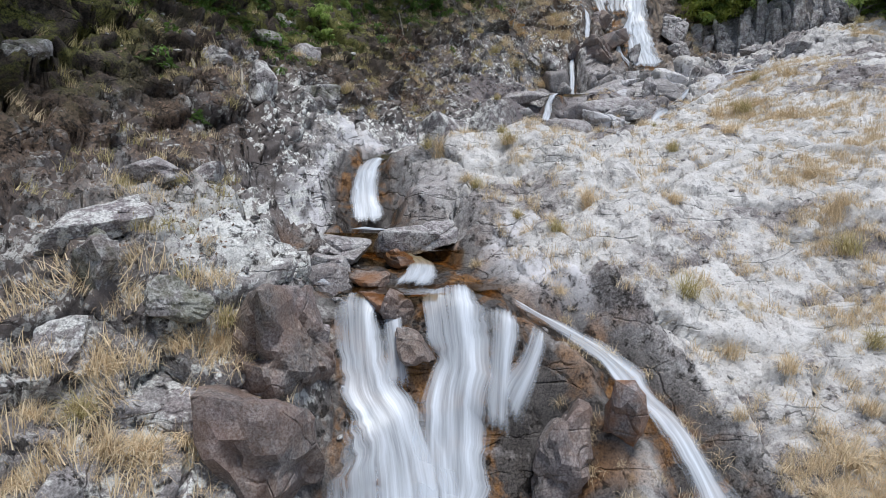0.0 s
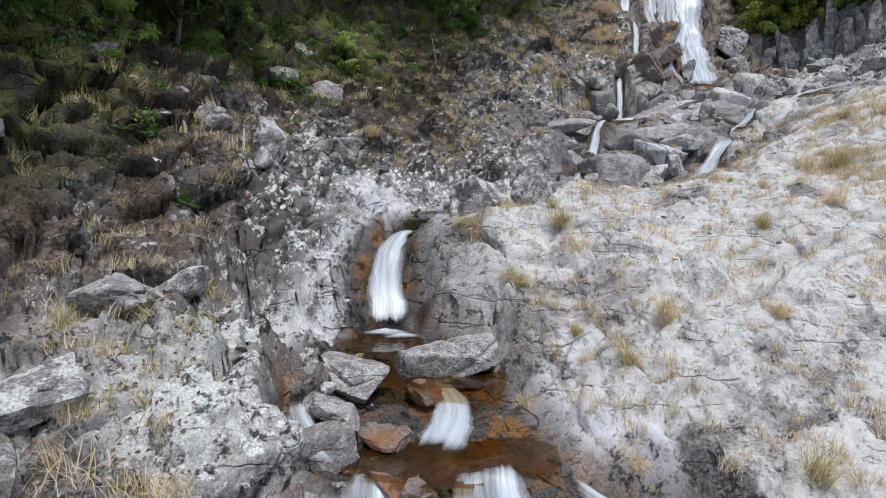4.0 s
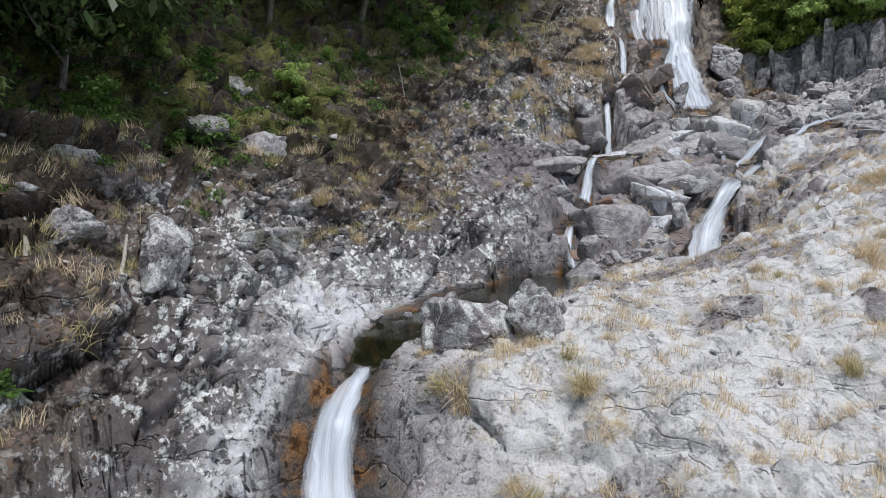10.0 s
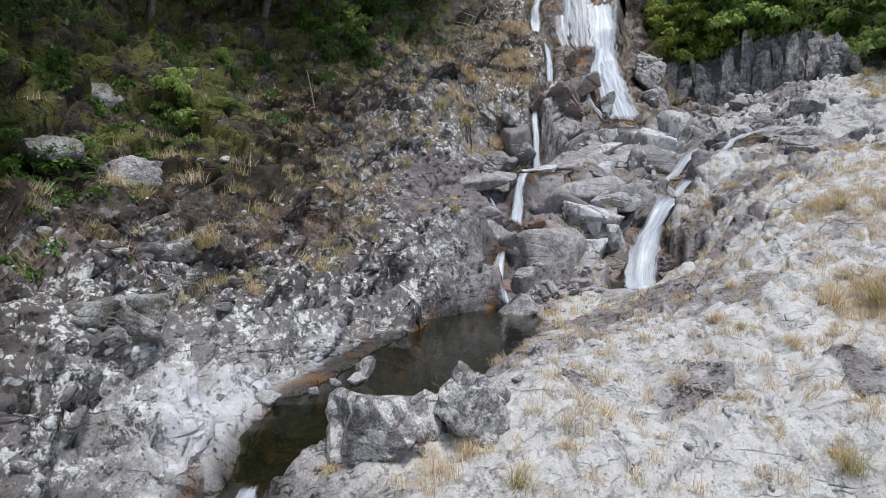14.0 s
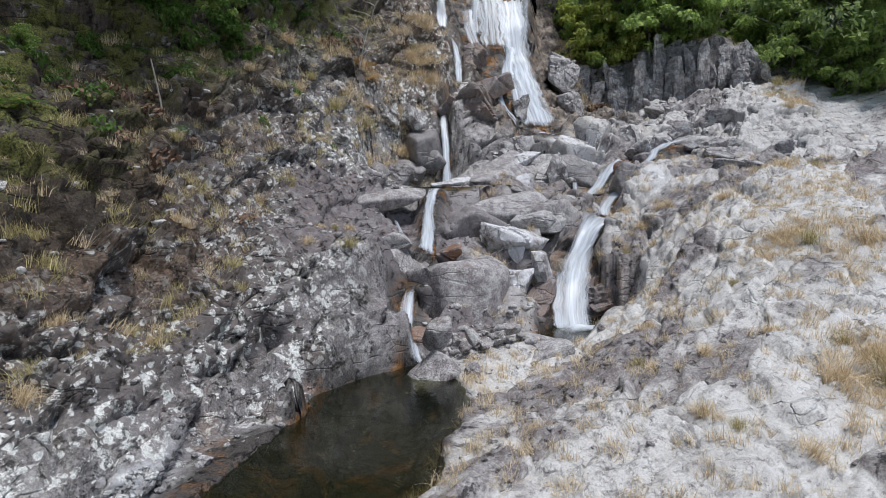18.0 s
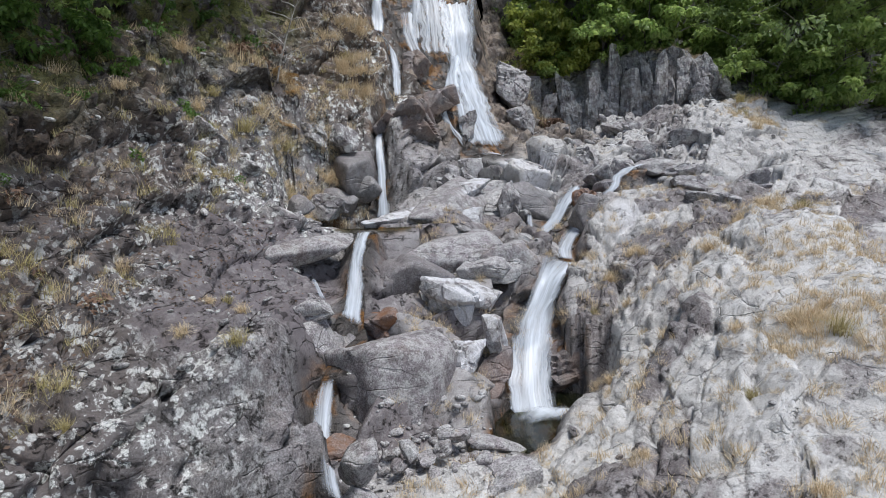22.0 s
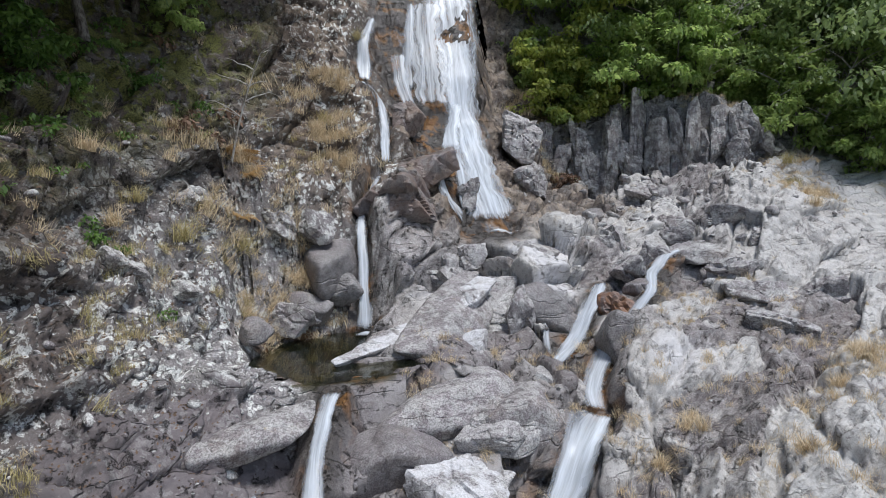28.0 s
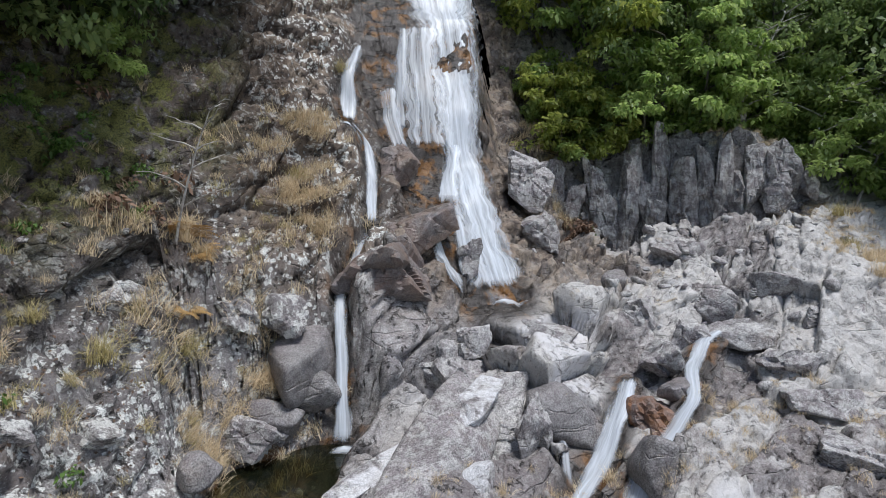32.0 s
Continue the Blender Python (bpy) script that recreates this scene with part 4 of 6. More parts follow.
# churned white water where the falls land: x, y, z, half sizes, turn
FOAM = {0: ((-0.4, 5.9, 1.9, 0.7, 0.4, 0), (0.2, 5.9, 1.9, 0.6, 0.4, 0)), 3: ((-1.3, 10.05, 4.83, 0.42, 0.24, 10), (-1.05, 9.85, 4.82, 0.35, 0.16, 20)),
        4: ((2.72, 18.3, 6.64, 0.26, 0.2, 0), (3.35, 20.4, 7.75, 0.25, 0.2, 0)), 5: ((5.75, 26.95, 9.8, 0.34, 0.25, 0), (6.9, 29.7, 13.2, 0.3, 0.3, 0), (7.05, 31.8, 15.95, 0.35, 0.3, 0)),
        6: ((9.9, 28.95, 11.75, 0.5, 0.3, -15), (10.05, 31.4, 14.8, 0.6, 0.4, 0)), 9: ((6.4, 20.0, 6.75, 0.62, 0.42, 25), (6.75, 19.95, 6.745, 0.5, 0.25, 10))}


def foam(parent, x, y, z, a, b, turn, on_rock=False):
    rings, segs = 9, 26
    verts, uvs, edge = [], [], []
    for i in range(rings):
        for j in range(segs + 1):
            r, w = i / (rings - 1), 2 * math.pi * j / segs
            px, py = a * r * math.cos(w), b * r * math.sin(w)
            c, s = math.cos(radians(turn)), math.sin(radians(turn))
            vx, vy = x + px * c - py * s, y + px * s + py * c
            low = drop_to(vx, vy)[0] + 0.03 if on_rock else z
            verts.append((vx, vy, low + 0.2 * min(a, b) * (1 - r) ** 1.5))
            uvs.append((px * 3, py * 3))
            edge.append(1 - r)
    me = mesh_from("foam", verts, grid_faces(rings, segs + 1), FOAM_WATER)
    float_attr(me, "edge", edge)
    float_attr(me, "dense", np.full(len(verts), 0.62))
    uv = me.uv_layers.new(name="UVMap")
    idx = np.empty(len(me.loops), np.int32)
    me.loops.foreach_get("vertex_index", idx)
    uv.data.foreach_set("uv", np.array(uvs, np.float32)[idx].ravel())
    me.polygons.foreach_set("use_smooth", np.ones(len(me.polygons), bool))
    ob = new("foam", me)
    ob.parent = parent
    return ob


def add_water():
    for k, (name, label, courses, mat, dense) in enumerate(FALLS):
        base = tagged(new(name), label, "water", kind="structure")
        for n, course in enumerate(courses):
            sheet_of_water("water_strand", "", course, mat, 1.2, 0.12 if k == 6 else 0.035, dense=dense, seed=9 * k + n, parent=base)
            if mat is WHITE_WATER and k > 1 and course[0][3] + course[-1][3] > 0.24:
                sheet_of_water("thin_veil", "", course, THIN_WATER, 1.35, 0.02, dense=0.42, seed=900 + 9 * k + n, parent=base)
        for fx, fy, fz, fa, fb, turn in FOAM.get(k, ()):
            foam(base, fx, fy, fz, fa, fb, turn, k in (0, 6) or fz in (13.2, 15.95, 7.75))

# ---------------------------------------------------------------- boulders
def boulder_material(name, dark, light, crust=0.0, damp=0.0, moss=0.0, rust=0.0):
    m, t, b = node_tree(name)
    v = coords(t)
    info = t.nodes.new("ShaderNodeObjectInfo")
    c, mid, fine = rock_colour(t, v, dark, light, 0.12 if damp > 0.3 or moss else 0.5, 0.15 if damp else 0.4)
    c = mix(t, math_node(t, "MULTIPLY", info.outputs["Random"], 0.3), c, (0.19, 0.165, 0.165))
    if crust:
        k = crisp(t, v, 4.5, 0.49, 0.53, 12, 0.76, 0.12)
        c = mix(t, math_node(t, "MULTIPLY", k, crust), c, mix(t, ramp(t, fine, 0.4, 0.56), (0.40, 0.41, 0.39), (0.84, 0.84, 0.81)))
        o = ramp(t, noise_tex(t, v, 3.1, 8, 0.75, 0.4), 0.64, 0.70)
        c = mix(t, math_node(t, "MULTIPLY", o, 0.5), c, (0.42, 0.31, 0.13))
    if name == "mineral_coated_rock":
        c = mix(t, math_node(t, "MULTIPLY", crisp(t, v, 2.2, 0.44, 0.54, 11, 0.74, 0.3), 0.8), c, mix(t, ramp(t, fine, 0.4, 0.6), (0.58, 0.58, 0.60), (0.84, 0.84, 0.86)))
    if moss:
        k = ramp(t, noise_tex(t, v, 2.2, 8, 0.7, 0.3), 0.46, 0.58)
        c = mix(t, math_node(t, "MULTIPLY", k, moss), c, mix(t, fine, (0.03, 0.04, 0.01), (0.12, 0.13, 0.03)))
    if rust:
        k = ramp(t, noise_tex(t, v, 1.7, 6, 0.65, 0.4), 0.4, 0.6)
        c = mix(t, math_node(t, "MULTIPLY", k, rust), c, (0.26, 0.105, 0.03))
    link(t, c, b.inputs["Base Color"])
    b.inputs["Roughness"].default_value = 0.85 - 0.55 * damp
    b.inputs["Specular IOR Level"].default_value = 0.35 + 0.3 * damp
    bump(t, b, mix(t, 0.25, mid, fine), 0.9, 0.05)
    return m


STONES = {
    "grey": (boulder_material("grey_granite", (0.24, 0.215, 0.22), (0.55, 0.52, 0.525), 0.4), "grey granite boulder in the rock field"),
    "white": (boulder_material("mineral_coated_rock", (0.30, 0.27, 0.28), (0.56, 0.53, 0.54), 0.4), "rock slab coated white with mineral"),
    "pale": (boulder_material("pale_granite", (0.44, 0.415, 0.42), (0.74, 0.72, 0.72), 0.35), "pale water-worn granite block"),
    "lichen": (boulder_material("lichened_granite", (0.13, 0.115, 0.117), (0.31, 0.285, 0.28), 0.7), "grey boulder crusted with white lichen"),
    "wet": (boulder_material("wet_granite", (0.06, 0.05, 0.052), (0.19, 0.165, 0.17), 0.12, 0.7), "dark wet granite boulder by the cascade"),
    "brown": (boulder_material("brown_rock", (0.12, 0.098, 0.095), (0.26, 0.22, 0.215), 0.1, 0.2), "brown weathered boulder beside the water"),
    "brownwet": (boulder_material("wet_brown_rock", (0.05, 0.032, 0.022), (0.17, 0.108, 0.068), 0.0, 0.6, 0.0, 0.25), "wet brown rock step in the fall"),
    "rust": (boulder_material("rusty_rock", (0.10, 0.06, 0.035), (0.24, 0.13, 0.06), 0.0, 0.6, 0.0, 0.8), "rust-stained stone in the stream bed"),
    "moss": (boulder_material("mossy_rock", (0.045, 0.04, 0.038), (0.15, 0.135, 0.13), 0.4, 0.0, 0.45), "dark mossy rock on the shaded bank"),
    "violet": (boulder_material("violet_rock", (0.20, 0.165, 0.175), (0.42, 0.37, 0.385), 0.35, 0.2), "smooth violet-grey rock in the amber pool"),
}
STONES["round"], STONES["cone"] = STONES["violet"], STONES["violet"]
STONES["slab"] = (STONES["violet"][0], "flat violet-grey rock lying in amber water")
STONES["ridge"] = (boulder_material("ridge_rock", (0.10, 0.085, 0.08), (0.31, 0.28, 0.265), 0.4), "upright slab of dark grey rock in the ridge wall")


def sphere_grid(n):
    bm = bmesh.new()
    bmesh.ops.create_icosphere(bm, subdivisions=n, radius=1)
    bm.verts.ensure_lookup_table()
    v = np.array([w.co[:] for w in bm.verts])
    f = np.array([[w.index for w in q.verts] for q in bm.faces])
    bm.free()
    return v, f


SPHERES = {n: sphere_grid(n) for n in (2, 3, 4, 5)}


def worn_block(dirs, seed, rounded=0.10, planes=11):
    """A convex block with worn edges: the nearest of some planes along each direction."""
    rnd = np.random.RandomState(seed)
    n = rnd.randn(planes, 3)
    n = np.vstack([n / np.linalg.norm(n, axis=1)[:, None], np.eye(3), -np.eye(3)])
    d = np.r_[rnd.uniform(0.52, 1.0, planes), np.full(6, 1.06)]
    c = np.maximum(dirs @ n.T, 1e-3) / d
    r = 1 / (np.sum(c ** (1 / rounded), axis=1) ** rounded)
    return dirs * r[:, None]


def long_rock(name, a, b, wide, high, style, seed):
    """A slab of rock lying from point a to point b."""
    a, b = Vector(a), Vector(b)
    way = (b - a)
    ob = boulder(name, 0, 0, 0, way.length, high, 0, style, seed, wide)
    side = Vector((0, 0, 1)).cross(way).normalized()
    m = Matrix((way.normalized(), side, way.normalized().cross(side))).transposed().to_4x4()
    ob.matrix_world = Matrix.Translation((a + b) / 2) @ m
    return ob


def boulder(name, x, y, z, wide, high, yaw, style, seed, deep=None):
    smooth_one = style in ("round", "cone", "violet", "wet") or (style == "brown" and 1.7 < wide < 1.8)
    v, f = SPHERES[5 if wide > 1.1 else 4 if wide > 0.5 else 3]
    p = worn_block(v, seed, 0.075 if smooth_one else 0.03, 15 if smooth_one else 12)
    if style == "cone":
        p[:, :2] *= (1.05 - 0.72 * smooth(-0.5, 0.9, p[:, 2]))[:, None]
    size = np.array((wide, deep or 0.5 * (wide + high), high)) * 0.56
    q = p * size + seed * 3.7
    rough = 0.45 if smooth_one else 1.0
    amp = rough * min(wide, high)
    p = p * size
    n = v
    st, sl, joint, _ = blocks(q * (1.3 / max(wide, 0.4)), seed)
    st2, sl2, _, _ = blocks(q * (5.0 / max(wide, 0.4)), seed + 9)
    p = p + n * (amp * (0.03 * fbm(q, 1.6 / max(wide, 0.4), 2, 0.5, seed) + rough * (0.07 * st + 0.16 * sl + 0.015 * st2 + 0.04 * sl2) - 0.06 * rough * np.exp(-(joint / 0.04) ** 2)) + 0.006 * fbm(q, 11.0, 3, 0.6, seed + 3))[:, None]
    mat, label = STONES[style]
    me = mesh_from(name, p, f, mat)
    me.polygons.foreach_set("use_smooth", np.full(len(me.polygons), smooth_one))
    ob = new(name, me)
    rnd = random.Random(seed)
    ob.matrix_world = pose(x, y, z, rnd.uniform(-10, 10), rnd.uniform(-14, 14), yaw + rnd.uniform(-25, 25))
    group = {"pale": "pale stones in the stream", "moss": "mossy rocks on the bank", "lichen": "lichened rocks"}.get(style, "boulders in the gorge")
    return tagged(ob, label, "boulder" if wide > 0.35 else "stone", group)


# x, y, z, width, height, yaw, kind
ROCKS_A = (
    (3.0, 18.12, 7.3, 0.5, 0.52, -14, 'round'),
    (2.98, 18.1, 6.72, 0.95, 0.75, -14, 'cone'),
    (4.05, 20.4, 7.42, 2.05, 1.85, -17, 'violet'),
    (4.61, 21.37, 7.9, 0.99, 0.63, -18, 'round'),
    (5.28, 20.7, 7.36, 0.72, 1.5, -22, 'white'),
    (6.2, 21.2, 7.3, 0.5, 1.0, -26, 'white'),
    (6.0, 22.2, 8.2, 1.2, 1.4, -23, 'white'),
    (4.99, 22.8, 8.75, 1.85, 1.15, -17, 'wet'),
    (7.75, 23.2, 8.85, 1.75, 1.2, -28, 'violet'),
    (3.8, 18.96, 6.99, 0.28, 0.25, -18, 'pale'),
    (4.44, 18.94, 7.07, 0.40, 0.25, -22, 'pale'),
    (3.99, 18.77, 6.85, 0.32, 0.21, -19, 'pale'),
    (5.18, 19.03, 6.75, 0.80, 0.26, -26, 'pale'),
    (3.58, 18.73, 6.87, 0.24, 0.21, -17, 'brown'),
    (4.2, 18.73, 6.98, 0.24, 0.18, -21, 'grey'),
)
ROCKS_B = (
    (3.51, 19.02, 6.92, 0.20, 0.18, -16, 'grey'),
    (3.02, 21.18, 7.96, 1.17, 0.78, -10, 'wet'),
    (2.82, 21.55, 8.49, 1.20, 0.70, -9, 'grey'),
    (4.2, 21.62, 8.22, 0.95, 0.53, -16, 'rust'),
    (2.85, 19.47, 6.96, 0.58, 0.28, -11, 'rust'),
    (4.45, 18.1, 6.69, 1.15, 0.46, -24, 'pale'),
    (3.39, 17.71, 6.38, 0.35, 0.35, -18, 'grey'),
    (7.17, 28.05, 11.02, 1.34, 1.26, -17, 'lichen'),
    (8.06, 27.62, 10.51, 1.61, 1.34, -22, 'grey'),
    (8.51, 27.75, 11.12, 0.64, 0.73, -23, 'pale'),
    (8.27, 26.32, 10.03, 2.07, 1.53, -25, 'pale'),
    (8.71, 25.52, 9.64, 0.52, 1.26, -29, 'pale'),
    (12.02, 28.68, 11.58, 1.19, 1.04, -34, 'grey'),
)
ROCKS_C = (
    (12.45, 27.61, 11.42, 0.99, 1.28, -38, 'grey'),
    (10.15, 27.5, 11.26, 1.38, 0.75, -30, 'grey'),
    (9.72, 26.05, 9.99, 1.34, 1.45, -32, 'wet'),
    (10.85, 25.2, 10.19, 0.87, 0.76, -38, 'rust'),
    (11.42, 25.16, 10.59, 0.66, 0.55, -41, 'wet'),
    (11.84, 26.08, 10.91, 0.71, 0.71, -39, 'grey'),
    (13.01, 26.56, 11.19, 0.76, 0.63, -42, 'grey'),
    (8.02, 23.81, 8.97, 1.06, 0.62, -30, 'pale'),
    (8.55, 23.67, 8.98, 0.80, 0.89, -33, 'pale'),
    (10.04, 24.17, 9.52, 0.59, 1.47, -39, 'wet'),
    (5.45, 27.53, 10.68, 0.77, 0.66, -10, 'wet'),
    (4.75, 27.33, 10.34, 1.07, 0.64, -7, 'wet'),
    (7.17, 28.89, 12.45, 2.01, 1.51, -16, 'brownwet'),
    (8.05, 29.81, 13.34, 1.64, 0.96, -19, 'brownwet'),
    (8.25, 31.25, 15.07, 0.89, 1.04, -18, 'brownwet'),
)
ROCKS_D = (
    (9.29, 29.56, 12.61, 0.56, 0.98, -23, 'grey'),
    (5.21, 28.01, 11.3, 1.80, 1.35, -9, 'wet'),
    (11.92, 30.79, 13.28, 0.95, 0.95, -30, 'grey'),
    (12.2, 31.93, 14.48, 1.17, 1.51, -29, 'grey'),
    (14.22, 23.01, 10.56, 0.91, 0.60, -56, 'grey'),
    (13.39, 23.83, 10.57, 1.26, 0.63, -51, 'grey'),
    (15.56, 26.71, 11.97, 1.36, 0.68, -48, 'grey'),
    (14.16, 27.27, 11.71, 1.09, 0.82, -43, 'grey'),
    (16.05, 25.32, 11.66, 1.51, 0.63, -53, 'grey'),
    (13.85, 26.23, 11.18, 1.27, 0.63, -45, 'grey'),
    (13.83, 24.85, 10.9, 1.03, 0.69, -49, 'grey'),
    (12.7, 22.42, 10.1, 1.27, 0.55, -54, 'grey'),
    (4.02, 27.81, 12.19, 0.75, 0.64, -3, 'lichen'),
    (4.88, 27.91, 12.03, 1.00, 0.78, -7, 'lichen'),
)
ROCKS_E = (
    (2.33, 26.98, 12.64, 0.82, 0.85, 5, 'lichen'),
    (1.48, 24.34, 11.72, 0.61, 0.42, 12, 'lichen'),
    (2.31, 25.43, 11.08, 0.59, 0.37, 6, 'lichen'),
    (3.38, 25.87, 10.29, 0.72, 0.45, -1, 'wet'),
    (4.2, 27.09, 10.25, 0.93, 0.62, -5, 'grey'),
    (14.91, 28.93, 12.61, 1.22, 1.06, -41, 'grey'),
    (13.19, 29.11, 12.05, 0.89, 1.04, -36, 'wet'),
    (0.8, 12.08, 6.78, 0.6, 0.8, -8, 'lichen'),
    (0.2, 11.9, 6.52, 0.98, 0.72, -2, 'lichen'),
    (1.1, 12.1, 6.7, 0.34, 0.3, 30, 'pale'),
    (-0.16, 14.3, 6.6, 0.3, 0.26, 20, 'pale'),
    (-0.28, 14.05, 6.54, 0.26, 0.13, 60, 'pale'),
    (-0.5, 13.95, 6.52, 0.15, 0.1, 10, 'pale'),
    (-0.75, 13.75, 6.5, 0.13, 0.08, 10, 'pale'),
    (-0.27, 15.6, 6.29, 0.18, 0.11, 1, 'pale'),
    (0.09, 12.17, 6.6, 0.11, 0.06, -2, 'pale'),
)
ROCKS_F = (
    (-3.43, 11.53, 7.64, 0.34, 0.74, 31, 'lichen'),
    (-1.26, 13.45, 6.22, 0.31, 0.18, 9, 'pale'),
    (-0.14, 16.54, 6.49, 0.89, 0.30, 0, 'pale'),
    (-3.54, 15.77, 9.24, 0.78, 0.52, 19, 'grey'),
    (-4.7, 17.78, 10.75, 0.60, 0.40, 21, 'moss'),
    (-2.05, 22.96, 12.97, 0.89, 0.79, 7, 'moss'),
    (-4.41, 15.49, 9.56, 0.67, 0.50, 24, 'moss'),
)
ROCKS_G = (
    (-3.66, 7.84, 5.59, 0.90, 0.40, 37, 'grey'),
    (-3.5, 8.76, 5.56, 0.85, 0.37, 31, 'lichen'),
    (-3.36, 11.56, 7.61, 0.39, 0.70, 21, 'lichen'),
    (-5.91, 11.11, 8.88, 0.77, 0.49, 36, 'moss'),
    (-4.89, 12.28, 8.71, 0.60, 0.38, 28, 'moss'),
    (-4.36, 18.7, 10.91, 1.11, 0.74, 15, 'moss'),
    (-4.12, 11.07, 7.88, 0.66, 0.44, 27, 'grey'),
    (-1.57, 7.27, 4.29, 0.77, 0.36, 14, 'brown'),
    (-0.71, 7.07, 4.01, 0.63, 0.23, 7, 'rust'),
    (-0.36, 6.67, 3.43, 0.47, 0.34, 3, 'brownwet'),
    (-0.56, 6.9, 3.88, 0.38, 0.38, 5, 'brownwet'),
    (-1.75, 6.45, 3.4, 1.15, 1.7, 15, 'brownwet'),
)
ROCKS_H = (
    (-1.75, 5.8, 2.7, 0.95, 1.5, 19, 'brownwet'),
    (1.3, 6.3, 2.5, 0.85, 1.10, -12, 'brownwet'),
    (1.85, 6.05, 2.25, 0.45, 0.70, -18, 'rust'),
    (-3.65, 6.25, 4.96, 1.03, 0.46, 30, 'lichen'),
    (-3.31, 5.35, 3.91, 0.64, 0.54, 32, 'lichen'),
    (-2.58, 5.58, 3.26, 0.88, 0.52, 25, 'lichen'),
    (-2.6, 5.68, 4.21, 0.79, 0.47, 25, 'moss'),
    (-3.22, 5.64, 4.11, 0.47, 0.57, 30, 'moss'),
    (-5.48, 9.41, 7.28, 0.61, 0.44, 30, 'moss'),
    (-6.11, 9.33, 7.61, 0.66, 0.49, 33, 'moss'),
    (-5.73, 8.33, 6.5, 0.59, 0.40, 34, 'moss'),
    (-3.33, 11.57, 7.56, 0.53, 0.74, 16, 'lichen'),
)
ROCKS_I = (
    (6.2, 23.75, 9.15, 2.7, 1.15, -14, 'violet'),
    (-2.78, 13.2, 7.55, 1.15, 0.62, 15, 'moss'),
)
for k, row in enumerate(ROCKS_A + ROCKS_B + ROCKS_C + ROCKS_D + ROCKS_E + ROCKS_F + ROCKS_G + ROCKS_H + ROCKS_I):
    bx, by, bz, bw, bh, byaw, kind = row
    if bw < 0.6 and kind not in ("round", "cone"):
        bz = max(bz, drop_to(bx, by)[0] + 0.2 * bh)
    boulder("boulder" if bw > 0.35 else "stone", bx, by, bz, bw, bh, byaw, kind, 100 + k)

# long slabs round the dark pool, and flat rocks in the amber water
for k, (a, b, wide, high, kind) in enumerate((
        ((4.75, 24.72, 9.78), (6.5, 25.9, 10.1), 0.75, 0.42, "white"), ((5.8, 24.35, 9.75), (8.3, 26.4, 10.55), 1.15, 0.95, "violet"),
        ((6.9, 25.3, 10.25), (8.2, 26.35, 10.85), 0.7, 0.35, "white"),
        ((7.15, 24.55, 9.3), (7.45, 24.9, 10.1), 0.5, 0.45, "white"), ((6.2, 22.9, 8.9), (7.7, 23.1, 9.0), 0.9, 0.7, "pale"),
        ((-2.25, 8.95, 4.58), (-1.15, 8.35, 4.5), 0.6, 0.36, "slab"), ((-1.95, 8.3, 4.45), (-1.2, 7.7, 4.38), 0.42, 0.24, "slab"), ((-0.95, 9.05, 4.5), (0.1, 9.2, 4.85), 0.9, 0.5, "slab"), ((-0.75, 8.75, 4.42), (-0.5, 8.3, 4.42), 0.34, 0.3, "rust"), ((-1.1, 7.85, 4.2), (-0.75, 7.55, 4.2), 0.3, 0.24, "rust"),
        ((2.4, 22.4, 9.4), (4.0, 23.2, 9.6), 0.9, 0.5, "violet"), ((1.6, 20.2, 8.0), (3.0, 21.2, 8.2), 1.0, 0.6, "violet"),
        ((7.0, 21.3, 6.9), (7.9, 21.0, 7.2), 0.7, 0.8, "brownwet"), ((5.7, 20.6, 6.8), (6.1, 21.1, 7.5), 0.6, 0.6, "brownwet"))):
    long_rock("boulder", a, b, wide, high, kind, 400 + k)

# a small cairn on the left bank
level = drop_to(-1.98, 14.7)[0]
for k, (wide, high) in enumerate(((0.24, 0.13), (0.18, 0.11), (0.13, 0.12))):
    boulder("stone", -1.98 + 0.02 * k, 14.7, level + high * 0.42, wide, high, 40 * k, "pale", 640 + k)
    level += high * 0.85

# upright slabs of the ridge wall
WALL_X, WALL_Y, WALL_FOOT, WALL_CREST = zip(*RIDGE_WALL)
for k in range(26):
    rx = 13.8 + k * 0.23 + 0.1 * math.sin(k * 5.1)
    rf, rc = float(np.interp(rx, WALL_X, WALL_FOOT)), float(np.interp(rx, WALL_X, WALL_CREST))
    ry = float(np.interp(rx, WALL_X, WALL_Y)) - 0.2 + 0.22 * math.sin(k * 2.3)
    high = (rc - rf) * (0.75 + 0.3 * math.sin(k * 1.7))
    ob = boulder("rock_slab", rx, ry, rf + high * 0.5, 0.62 + 0.22 * math.sin(k * 3.1), high, -38, "ridge", 700 + k, 0.75)
    tagged(ob, "", "rock", "slabs of the ridge wall")

add_water()


